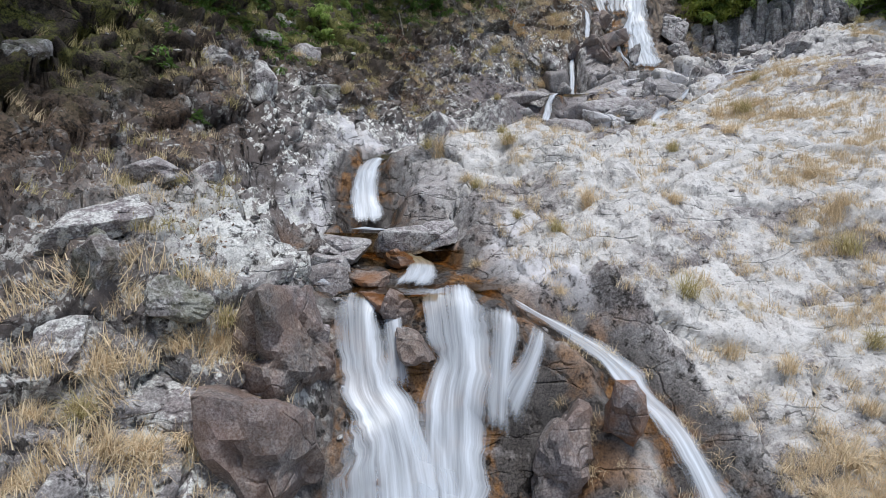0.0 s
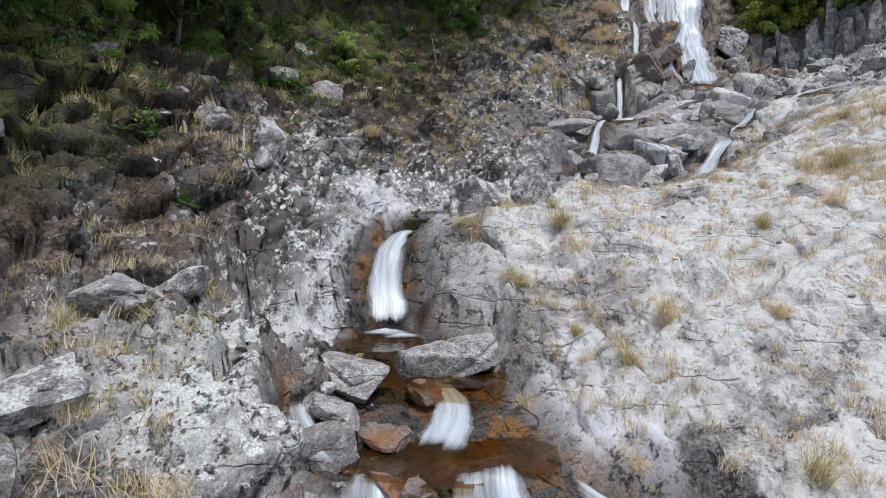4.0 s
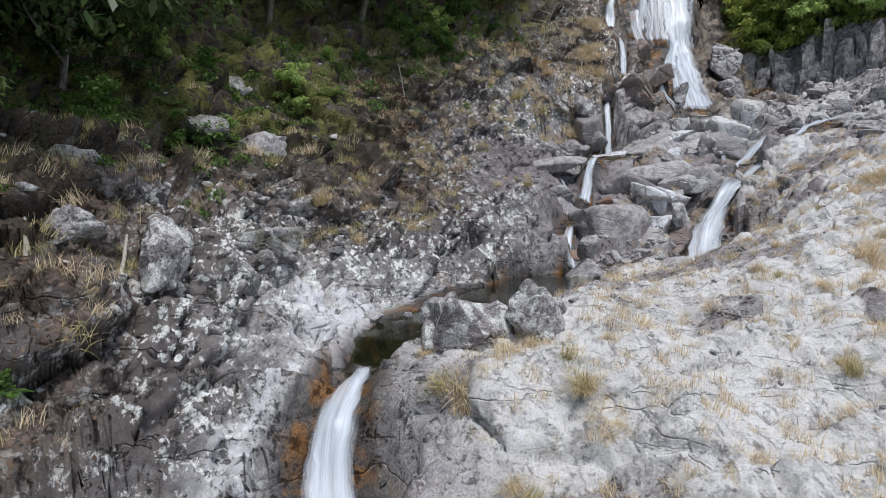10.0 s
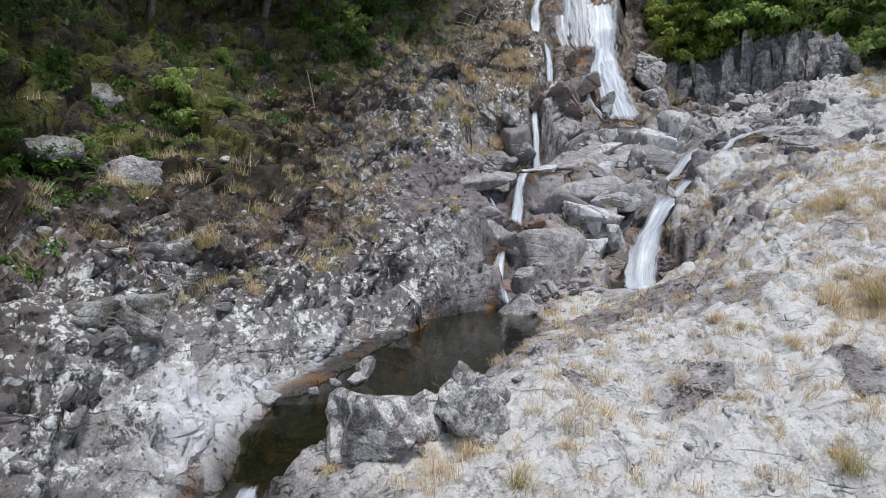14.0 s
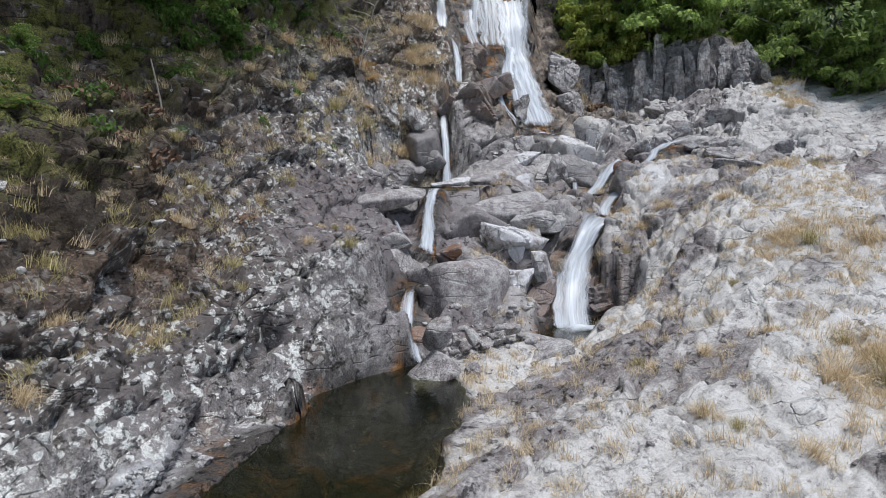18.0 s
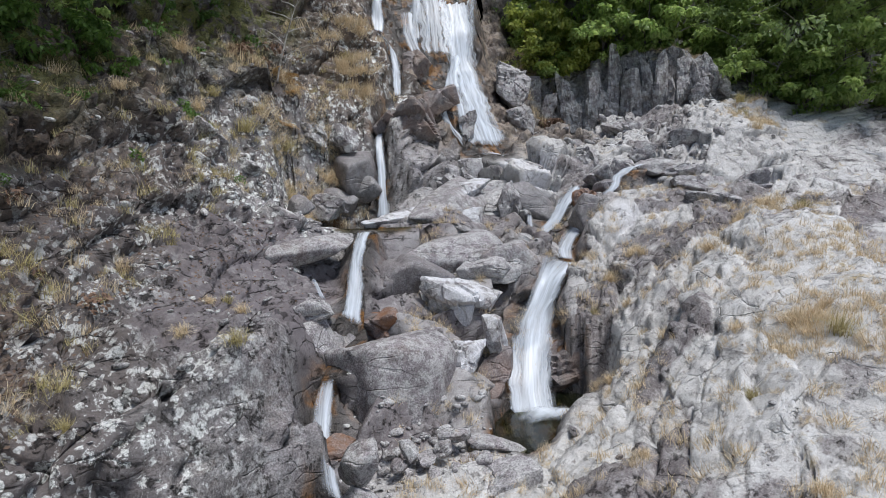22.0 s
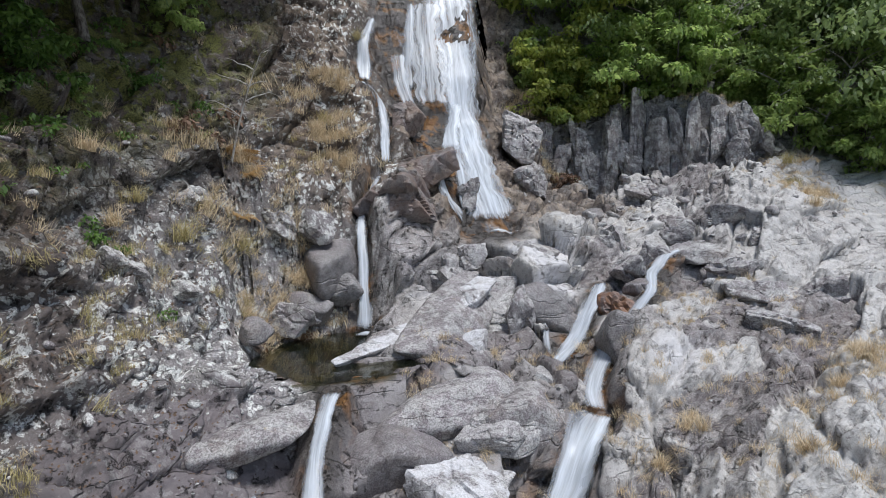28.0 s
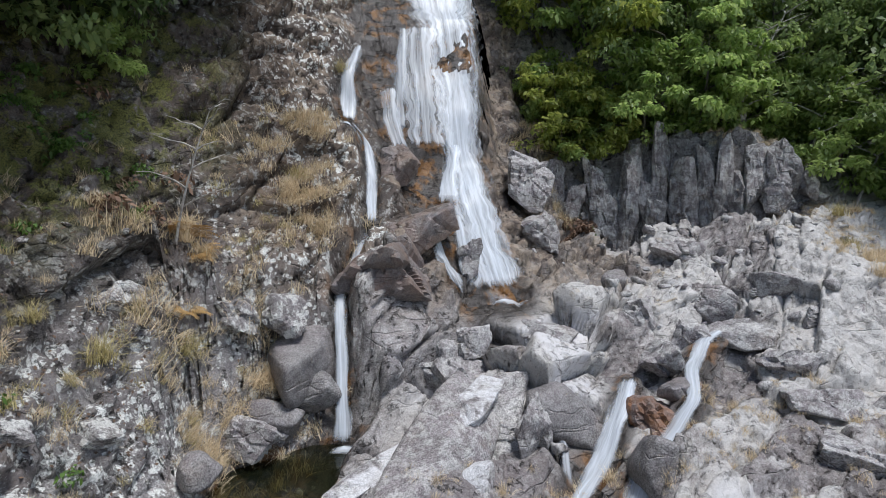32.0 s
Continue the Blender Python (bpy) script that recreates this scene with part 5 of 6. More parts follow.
# loose stones and gravel on ledges, pool rims and banks
def scatter_stones(name, label, count, seed, region, small, large, material):
    rnd = random.Random(seed)
    verts, faces, base = [], [], 0
    kinds = [worn_block(SPHERES[2][0], 900 + i, 0.1, 8) for i in range(6)]
    while count:
        x, y = region(rnd)
        z, nrm = drop_to(x, y)
        if nrm.z < 0.6:
            count -= 1 if rnd.random() < 0.3 else 0
            continue
        s = small + (large - small) * rnd.random() ** 3
        m = np.array((Matrix.Translation((x, y, z + s * 0.15)) @ Euler((rnd.uniform(-0.5, 0.5), rnd.uniform(-0.5, 0.5), rnd.uniform(0, 6.3))).to_matrix().to_4x4() @ Matrix.Diagonal((s, s * rnd.uniform(0.6, 1), s * rnd.uniform(0.4, 0.7), 1))))
        p = kinds[rnd.randrange(6)]
        verts.append(p @ m[:3, :3].T + m[:3, 3])
        faces.append(SPHERES[2][1] + base)
        base += len(p)
        count -= 1
    me = mesh_from(name, np.vstack(verts), np.vstack(faces), material)
    return tagged(new(name, me), label, "stones", kind="stuff")


def around(cx, cy, a, b):
    return lambda r: (r.gauss(cx, a), r.gauss(cy, b))


def left_bank(r):
    y = r.uniform(5, 27)
    return float(np.interp(y, AXIS_Y, AXIS_X)) - 0.9 - abs(r.gauss(0, 2.2)), y


def right_bank(r):
    y = r.uniform(5, 27)
    return float(np.interp(y, AXIS_Y, AXIS_X)) + 1.0 + abs(r.gauss(0, 3.5)), y


scatter_stones("gravel", "loose pale gravel between the boulders", 260, 1, around(4.2, 19.0, 0.8, 0.45), 0.03, 0.13, STONES["pale"][0])
scatter_stones("rubble", "broken grey stones on the bank ledges", 900, 2, left_bank, 0.02, 0.11, STONES["lichen"][0])
scatter_stones("rubble", "small stones lying on the bare slab", 350, 3, right_bank, 0.015, 0.07, STONES["grey"][0])
scatter_stones("rubble", "broken blocks at the foot of the ridge", 120, 4, around(14.6, 28.2, 2.0, 1.6), 0.05, 0.22, STONES["grey"][0])

# ---------------------------------------------------------------- plants
def leaf_material(name, low, high, rough=0.55, through_=0.35):
    m, t, b = node_tree(name)
    out = t.nodes["Material Output"]
    geo = t.nodes.new("ShaderNodeNewGeometry")
    info = t.nodes.new("ShaderNodeObjectInfo")
    c = mix(t, geo.outputs["Random Per Island"], low, high)
    c = mix(t, math_node(t, "MULTIPLY", info.outputs["Random"], 0.35), c, tuple(0.6 * v for v in high))
    link(t, c, b.inputs["Base Color"])
    b.inputs["Roughness"].default_value = rough
    tr = t.nodes.new("ShaderNodeBsdfTranslucent")
    link(t, c, tr.inputs["Color"])
    ms = t.nodes.new("ShaderNodeMixShader")
    ms.inputs[0].default_value = through_
    link(t, b.outputs[0], ms.inputs[1])
    link(t, tr.outputs[0], ms.inputs[2])
    link(t, ms.outputs[0], out.inputs["Surface"])
    return m


def bark_material():
    m, t, b = node_tree("bark")
    v = coords(t, (1, 1, 0.3))
    n = noise_tex(t, v, 22, 7, 0.7)
    link(t, mix(t, ramp(t, n, 0.4, 0.6), (0.07, 0.055, 0.045), (0.27, 0.25, 0.22)), b.inputs["Base Color"])
    b.inputs["Roughness"].default_value = 0.9
    bump(t, b, n, 0.8, 0.03)
    return m


STRAW = leaf_material("dry_grass", (0.54, 0.40, 0.24), (0.90, 0.76, 0.53), 0.8, 0.2)
OLIVE = leaf_material("half_green_grass", (0.30, 0.26, 0.09), (0.68, 0.58, 0.32), 0.8, 0.2)
GREEN = leaf_material("fern_green", (0.05, 0.11, 0.025), (0.17, 0.30, 0.06))
BROAD = leaf_material("broad_leaves", (0.22, 0.34, 0.10), (0.52, 0.64, 0.22), 0.42, 0.58)
BRIGHT = leaf_material("bright_leaves", (0.20, 0.28, 0.055), (0.58, 0.62, 0.17), 0.42, 0.58)
# Darkened copy of DARKLEAF: the left bank's shade is put into the leaf colour.
SHADE_TINTED_LEAF = leaf_material("shade_tinted_leaves", (0.03, 0.06, 0.02), (0.13, 0.20, 0.06), 0.45, 0.45)
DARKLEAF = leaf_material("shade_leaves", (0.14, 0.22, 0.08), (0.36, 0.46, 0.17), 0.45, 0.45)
GOLD = leaf_material("withered_fronds", (0.30, 0.17, 0.06), (0.60, 0.40, 0.17), 0.8, 0.2)
RUSSET = leaf_material("dry_twigs", (0.12, 0.07, 0.045), (0.30, 0.19, 0.13), 0.8, 0.1)
LITTER = leaf_material("fallen_leaves", (0.05, 0.032, 0.022), (0.24, 0.155, 0.105), 0.8, 0.1)
BARK = bark_material()


def blades(seed, count=70, droop=0.6, width=0.016, spread=0.16):
    """A tuft, one unit high: strips that rise and bow outward."""
    r = np.random.RandomState(seed)
    verts, faces = [], []
    for k in range(count):
        a, lean = r.uniform(0, 6.283), r.uniform(0.15, 1.0)
        h, w = r.uniform(0.55, 1.0), width * r.uniform(0.6, 1.3)
        base = r.randn(2) * spread * 0.5
        o = np.array((math.cos(a), math.sin(a)))
        side = np.array((-o[1], o[0])) * w
        n = len(verts)
        for s in (0, 0.35, 0.7, 1.0):
            out = base + o * (lean * 0.75 * s ** 1.5)
            z = h * (s - droop * lean * s ** 2.4)
            ww = side * (1 - 0.85 * s)
            verts += [(*(out - ww), z), (*(out + ww), z)]
        faces += [(n + 2 * i, n + 2 * i + 1, n + 2 * i + 3, n + 2 * i + 2) for i in range(3)]
    return np.array(verts), np.array(faces)


TUFTS = [blades(40 + k, 150 + 12 * k, 0.6 + 0.12 * k, 0.009, 0.3) for k in range(5)]


def frond_plant(seed, fronds=10, pairs=13):
    r = np.random.RandomState(seed)
    verts, faces = [], []
    for k in range(fronds):
        a = 6.283 * k / fronds + r.uniform(-0.3, 0.3)
        rise, ln = r.uniform(0.3, 0.8), r.uniform(0.6, 1.0)
        o, side = np.array((math.cos(a), math.sin(a), 0)), np.array((-math.sin(a), math.cos(a), 0))
        for i in range(pairs):
            s = (i + 1) / pairs
            c = o * (ln * 0.62 * s) + np.array((0, 0, rise * ln * (s - 0.85 * s * s)))
            leaf = 0.20 * ln * (1 - 0.8 * s) * (0.5 + min(1, 3 * s) * 0.5)
            for sg in (-1, 1):
                n = len(verts)
                tip = c + side * sg * leaf + o * leaf * 0.35 - np.array((0, 0, 0.25 * leaf))
                verts += [c - o * 0.018 * ln, c + o * 0.022 * ln, tip + o * 0.004, tip - o * 0.012]
                faces.append((n, n + 1, n + 2, n + 3))
    return np.array(verts), np.array(faces)


def tube(path, radii, sides=7):
    verts, faces = [], []
    path = [Vector(p) for p in path]
    for i, p in enumerate(path):
        d = (path[min(i + 1, len(path) - 1)] - path[max(i - 1, 0)]).normalized()
        u = d.orthogonal().normalized()
        w = d.cross(u)
        for k in range(sides):
            a = 6.283 * k / sides
            verts.append(p + (u * math.cos(a) + w * math.sin(a)) * radii[i])
    for i in range(len(path) - 1):
        for k in range(sides):
            a, b = i * sides + k, i * sides + (k + 1) % sides
            faces.append((a, b, b + sides, a + sides))
    return [tuple(v) for v in verts], faces


def join(parts):
    verts, faces, n = [], [], 0
    for v, f in parts:
        verts.append(np.asarray(v, float))
        faces.append(np.asarray(f, int) + n)
        n += len(v)
    return np.vstack(verts), np.vstack(faces)


def leaf_cloud(rnd, centres, radii, per, size):
    """Small bent leaves in clumps, flat to the light."""
    verts, faces = [], []
    for c, rad in zip(centres, radii):
        for _ in range(per):
            d = rnd.randn(3)
            d = d / np.linalg.norm(d) * rad * rnd.uniform(0.35, 1.0) ** 0.6
            d[2] *= 0.55
            p = np.asarray(c) + d
            a, tilt, s = rnd.uniform(0, 6.283), rnd.uniform(-1.3, 0.3), size * rnd.uniform(0.6, 1.3)
            o = np.array((math.cos(a) * math.cos(tilt), math.sin(a) * math.cos(tilt), math.sin(tilt)))
            w = np.array((-math.sin(a), math.cos(a), rnd.uniform(-0.9, 0.9))) * 0.27 * s
            n = len(verts)
            verts += [p, p + o * 0.5 * s + w, p + o * s - np.array((0, 0, 0.15 * s)), p + o * 0.5 * s - w]
            faces.append((n, n + 1, n + 2, n + 3))
    return np.array(verts), np.array(faces)


def make_tree(name, label, category, seed, tall, leaf_mat, crown=1.0, per=110, clumps=70, leaf=0.17, bare=0.35, thick=0.02):
    rnd = np.random.RandomState(seed)
    base = tagged(new(name), label, category, "trees above the gorge" if category == "tree" else "bushes on the rock")
    lean = rnd.uniform(-0.16, 0.16, 2)
    path = [(lean[0] * tall * s + 0.05 * tall * math.sin(3 * s + seed), lean[1] * tall * s, tall * s * 0.92 - 0.15) for s in np.linspace(0, 1, 9)]
    wood = [tube(path, [thick * tall * (1 - 0.85 * s) for s in np.linspace(0, 1, 9)])]
    centres, radii = [], []
    for k in range(11):
        s = bare + (1 - bare) * (k + 0.5) / 11
        i = s * 8
        p = np.array(path[int(i)]) + (np.array(path[min(8, int(i) + 1)]) - np.array(path[int(i)])) * (i % 1)
        a = 2.4 * k + rnd.uniform(-0.4, 0.4)
        ln = tall * 0.34 * crown * (1.15 - 0.75 * (s - bare) / (1 - bare)) * rnd.uniform(0.75, 1.2)
        limb = [p + np.array((math.cos(a) * ln * q, math.sin(a) * ln * q, ln * (0.45 * q - 0.12 * q * q))) + rnd.randn(3) * 0.02 * tall * q for q in np.linspace(0, 1, 5)]
        wood.append(tube(limb, [thick * tall * 0.42 * (1 - 0.85 * q) * (1.1 - 0.6 * s) for q in np.linspace(0, 1, 5)], 5))
        for q in range(max(2, clumps // 11)):
            at = limb[rnd.randint(2, 5)] + rnd.randn(3) * np.array((0.11, 0.11, 0.07)) * tall * crown * 0.9
            centres.append(at)
            radii.append(tall * 0.075 * crown * rnd.uniform(0.7, 1.4))
    v, f = join(wood)
    trunk = new("trunk", mesh_from("trunk", v, f, BARK))
    v, f = leaf_cloud(rnd, centres, radii, per, leaf)
    crown_ob = new("crown", mesh_from("crown", v, f, leaf_mat))
    for o in (trunk, crown_ob):
        o.parent = base
    return base


def plant(model, x, y, turn, size, sink=0.1, first=False):
    z, _ = drop_to(x, y)
    m = pose(x, y, z - sink, 0, 0, turn) @ Matrix.Diagonal((size, size, size, 1))
    if first:
        model.matrix_basis = m
        return model
    return copy_thing(model, m)


# ---- woods above both banks
def tree_stand(models, spots, seed, lo, hi):
    r = random.Random(seed)
    used = set()
    for x, y in spots:
        k = r.randrange(len(models))
        size = r.uniform(lo, hi)
        ob = models[k]
        if k in used:
            ob = copy_thing(models[k], Matrix.Identity(4))
        used.add(k)
        z, _ = drop_to(x, y)
        ob.matrix_basis = pose(x, y, z - 0.25, r.uniform(-5, 5), r.uniform(-5, 5), r.uniform(0, 360)) @ Matrix.Diagonal((size, size, size, 1))


rim_bushes = [make_tree("bush", "dense evergreen bush on the cliff edge", "bush", 11 + k, 2.6, (BRIGHT, BROAD, BROAD)[k], 1.25, 90, 66, 0.13, 0.08, 0.018) for k in range(3)]
wood_trees = [make_tree("tree", ("broadleaf evergreen tree with a dark dense crown", "slender broadleaf tree with a pale trunk", "bright-leaved tree at the wood's edge", "shaded evergreen tree in the wood")[k],
                        "tree", 31 + k, (6.0, 7.5, 5.5, 7.0)[k], (BROAD, DARKLEAF, BRIGHT, DARKLEAF)[k], 1.15, 120, 77, 0.2, 0.3) for k in range(4)]
tree_stand(rim_bushes, ((14.2, 33.6), (15.0, 33.2), (15.9, 32.9), (16.6, 32.4), (13.8, 34.6), (15.2, 34.4), (17.6, 31.6), (18.9, 31.2), (20.2, 30.4), (21.4, 29.4), (22.3, 28.2), (23.4, 27.2), (20.6, 31.6), (24.5, 26.2), (22.8, 30.0)), 3, 1.0, 1.6)
tree_stand(wood_trees, ((16.2, 35.0), (17.8, 34.0), (19.4, 33.2), (21.2, 32.4), (22.8, 31.0), (24.5, 29.6), (26.2, 28.0), (14.6, 36.4), (17.0, 37.4), (19.6, 36.2), (22.2, 35.0), (24.8, 33.2), (27.2, 31.2), (13.6, 38.6),
                        (18.6, 40.0), (22.0, 38.6), (25.6, 36.8), (29.0, 34.4), (31.5, 31.0), (16.4, 42.6), (21.5, 42.4), (26.6, 41.0), (31.5, 38.0), (28.5, 26.5), (32.0, 26.5)), 5, 0.85, 1.25)
shade_trees = [make_tree("tree", ("evergreen tree leaning over the shaded bank", "dark evergreen tree on the steep shaded bank")[k], "tree", 61 + k, (5.5, 6.5)[k], SHADE_TINTED_LEAF, 1.3, 110, 77, 0.2, 0.25) for k in range(2)]
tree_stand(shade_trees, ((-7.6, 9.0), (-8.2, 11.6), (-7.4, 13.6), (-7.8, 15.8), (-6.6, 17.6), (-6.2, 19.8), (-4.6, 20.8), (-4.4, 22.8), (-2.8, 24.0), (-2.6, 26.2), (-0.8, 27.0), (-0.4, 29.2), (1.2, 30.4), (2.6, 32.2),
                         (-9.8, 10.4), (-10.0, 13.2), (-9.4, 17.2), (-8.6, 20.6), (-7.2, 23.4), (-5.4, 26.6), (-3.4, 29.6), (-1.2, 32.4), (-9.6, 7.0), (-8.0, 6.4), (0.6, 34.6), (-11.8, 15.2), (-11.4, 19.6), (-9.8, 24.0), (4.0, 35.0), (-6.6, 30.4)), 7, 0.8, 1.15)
overhang_trees = [make_tree("tree", "broadleaf evergreen tree hanging over the shaded bank", "tree", 71 + k, 4.2, SHADE_TINTED_LEAF if k else DARKLEAF, 1.5, 150, 99, 0.13, 0.2) for k in range(2)]
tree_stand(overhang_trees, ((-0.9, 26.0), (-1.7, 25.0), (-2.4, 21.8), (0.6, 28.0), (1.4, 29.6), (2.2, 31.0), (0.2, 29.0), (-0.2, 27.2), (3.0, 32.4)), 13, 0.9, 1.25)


def bare_tree(x, y, tall, seed):
    rnd = np.random.RandomState(seed)
    base = tagged(new("bare_tree"), "leafless pale-barked tree leaning at the wood's edge", "tree", "bare trees at the wood's edge")
    way = np.array((rnd.uniform(0.1, 0.35), -0.12, 0.9))
    path = [way * tall * s + np.array((0.10 * tall * s * s, 0, 0)) for s in np.linspace(0, 1, 8)]
    limbs = []
    for k in range(12):
        p = path[2 + k % 6]
        a, ln = 2.4 * k + rnd.uniform(-0.5, 0.5), tall * rnd.uniform(0.18, 0.42)
        limbs.append(tube([p + np.array((math.cos(a) * ln * q, math.sin(a) * ln * q, ln * (0.6 * q - 0.25 * q * q))) + rnd.randn(3) * 0.03 * q for q in np.linspace(0, 1, 5)], [0.011 * tall * (1 - 0.8 * q) * 0.6 for q in np.linspace(0, 1, 5)], 5))
    trunk = new("trunk", mesh_from("trunk", *tube(path, [0.011 * tall * (1 - 0.7 * s) for s in np.linspace(0, 1, 8)], 7), PALE_BARK))
    trunk.parent = base
    for v, f in limbs:
        ob = new("limb", mesh_from("limb", v, f, PALE_BARK))
        ob.parent = base
    base.matrix_world = Matrix.Translation((x, y, drop_to(x, y)[0] - 0.1))
    return base


def pale_bark():
    m, t, b = node_tree("pale_bark")
    n = noise_tex(t, coords(t, (1, 1, 0.5)), 14, 7, 0.7)
    link(t, mix(t, ramp(t, n, 0.4, 0.6), (0.22, 0.20, 0.18), (0.56, 0.54, 0.50)), b.inputs["Base Color"])
    b.inputs["Roughness"].default_value = 0.85
    return m


PALE_BARK = pale_bark()
for k, (x, y, h) in enumerate(((18.6, 30.9, 3.6), (20.0, 29.9, 4.2), (21.2, 28.9, 4.0), (22.3, 27.6, 3.4), (19.2, 31.6, 4.4), (3.2, 27.6, 2.4))):
    bare_tree(x, y, h, 90 + k)
# Extra trees added to darken the bank's head, their leaf colour darkened too.
tree_stand([make_tree("tree", "dark evergreen tree over the head of the shaded bank", "tree", 76, 4.6, SHADE_TINTED_LEAF, 1.5, 110, 88, 0.16, 0.2)], ((-7.2, 9.6), (-7.0, 11.2), (-6.6, 12.9), (-6.4, 14.6), (-7.4, 8.0)), 17, 0.8, 1.0)
bank_bushes = [make_tree("bush", "low evergreen shrub on the shaded bank", "bush", 81 + k, 1.5, (BROAD, GREEN)[k], 1.3, 60, 44, 0.11, 0.05, 0.015) for k in range(2)]
tree_stand(bank_bushes, ((-4.6, 15.2), (-5.4, 13.6), (-5.9, 11.6), (-4.9, 16.6), (-3.6, 18.4), (-2.4, 20.9), (-1.4, 22.4), (-0.6, 24.2), (0.6, 26.4), (1.0, 28.4), (2.2, 29.4), (-6.4, 9.8), (-5.8, 16.2), (-3.2, 20.2), (-0.2, 23.2), (0.3, 25.6)), 9, 0.35, 1.0)
for x, y, s in ((-0.33, 12.13, 0.16), (-3.84, 9.58, 0.2), (13.9, 31.5, 0.32), (-4.5, 10.1, 0.18)):
    plant(bank_bushes[1], x, y, 40 * x, s, 0.03)


# ---- ferns
fern_models = [mesh_from("fern", *frond_plant(300 + k, 9 + 2 * k), GREEN) for k in range(3)]
gold_model = mesh_from("withered_fern", *frond_plant(310, 16), GOLD)
FERN_SPOTS = ((-5.32, 13.49, 0.94), (-5.84, 17.03, 0.94), (-4.02, 15.17, 0.6), (-4.21, 16.05, 0.54), (-4.51, 10.15, 0.4), (-3.82, 9.61, 0.4), (-4.72, 12.1, 0.35), (-3.25, 17.55, 0.5), (-5.41, 14.11, 0.9), (-4.72, 10.07, 0.6),
              (-4.8, 9.88, 0.4), (-4.95, 15.33, 0.68), (-4.18, 15.63, 0.69), (-3.25, 17.63, 0.7), (-5.98, 16.38, 0.9), (-5.39, 10.06, 0.4), (-6.01, 16.78, 0.75), (-4.26, 15.51, 0.76), (-4.72, 14.82, 0.55), (-3.97, 15.09, 0.4),
              (-2.76, 18.28, 0.78), (-3.59, 17.45, 0.62), (-4.09, 13.67, 0.4), (-4.84, 14.23, 0.4), (-1.06, 21.64, 0.8), (-0.06, 23.18, 0.75), (-4.8, 18.97, 0.69), (-0.04, 23.76, 0.6), (-0.42, 24.04, 0.75), (0.49, 26.81, 0.6), (1.5, 26.95, 0.5), (-1.79, 21.1, 0.6), (-0.98, 21.8, 0.5))
for k, (x, y, s) in enumerate(FERN_SPOTS):
    z, n = drop_to(x, y)
    ob = tagged(new("fern", fern_models[k % 3]), "green fern with arching fronds on the bank", "fern", "ferns on the shaded bank")
    ob.matrix_world = pose(x, y, z - 0.03, -8, 0, 57 * k) @ Matrix.Diagonal((s, s, s, 1))
for k, (x, y, s) in enumerate(((3.34, 28.0, 0.9), (3.1, 27.7, 0.8), (3.55, 27.8, 0.7), (3.3, 27.4, 0.7))):
    z, n = drop_to(x, y)
    ob = tagged(new("withered_fern", gold_model), "golden withered fern on the cliff", "fern", "withered ferns on the cliff")
    ob.matrix_world = pose(x, y, z - 0.03, -25, 0, 77 * k) @ Matrix.Diagonal((s, s, s, 1))

# ---- grass
tuft_models = [mesh_from("grass_tuft", v, f, STRAW) for v, f in TUFTS] + [mesh_from("grass_tuft", v, f, OLIVE) for v, f in TUFTS[:2]]
SLAB_TUFTS = ((-2.48, 5.63, 0.47), (-2.16, 5.94, 0.39), (-1.92, 5.93, 0.39), (-2.21, 5.89, 0.33), (-1.8, 6, 0.22), (-2.53, 5.01, 0.57), (-2.29, 5.24, 0.45), (-2.87, 5.26, 0.25), (-3.04, 4.95, 0.37), (-3.15, 4.35, 0.41), (-3.31, 4.77, 0.36), (-2.76, 4.82, 0.41), (3, 7.42, 0.55), (3.31, 6.95, 0.52), (1.84, 7.11, 0.4), (2.17, 9.09, 0.38), (1.59, 8.46, 0.31), (1.45, 7.54, 0.18), (3.79, 6.58, 0.37), (5.61, 8.38, 0.78), (5.86, 9.03, 0.67), (6.11, 10, 0.65), (7.34, 12.82, 0.8), (6.88, 13.82, 0.8), (5.5, 11.68, 0.54), (3.89, 5.74, 0.6), (4.43, 6.21, 0.35), (4.96, 6.89, 0.39), (3.18, 5.44, 0.41), (3.59, 5.44, 0.57))
BANK_TUFTS = ((3.05, 6.13, 0.23), (2.94, 5.33, 0.3), (3.51, 9.27, 0.3), (-0.03, 10.7, 0.59), (0.52, 9.82, 0.36), (1.15, 10.53, 0.44), (0.48, 8.55, 0.2), (-0.02, 10.63, 0.62), (-0.23, 10.7, 0.42), (0.4, 9.84, 0.31), (1.16, 10.51, 0.4), (2.18, 8.99, 0.42), (1.1, 9.06, 0.27), (1.58, 8.88, 0.31), (1.66, 8.55, 0.29), (3.52, 9.17, 0.27), (4.31, 11.35, 0.44), (4.65, 14.1, 0.39), (4.94, 11.96, 0.31), (-2.34, 15.45, 0.57), (-2.38, 15.45, 0.52), (-1.71, 16.17, 0.47), (-1.77, 15.34, 0.43), (-3.28, 15.57, 0.61), (-3.6, 15.41, 0.51), (-3.36, 11.8, 0.31), (-0.7, 18.6, 0.35))
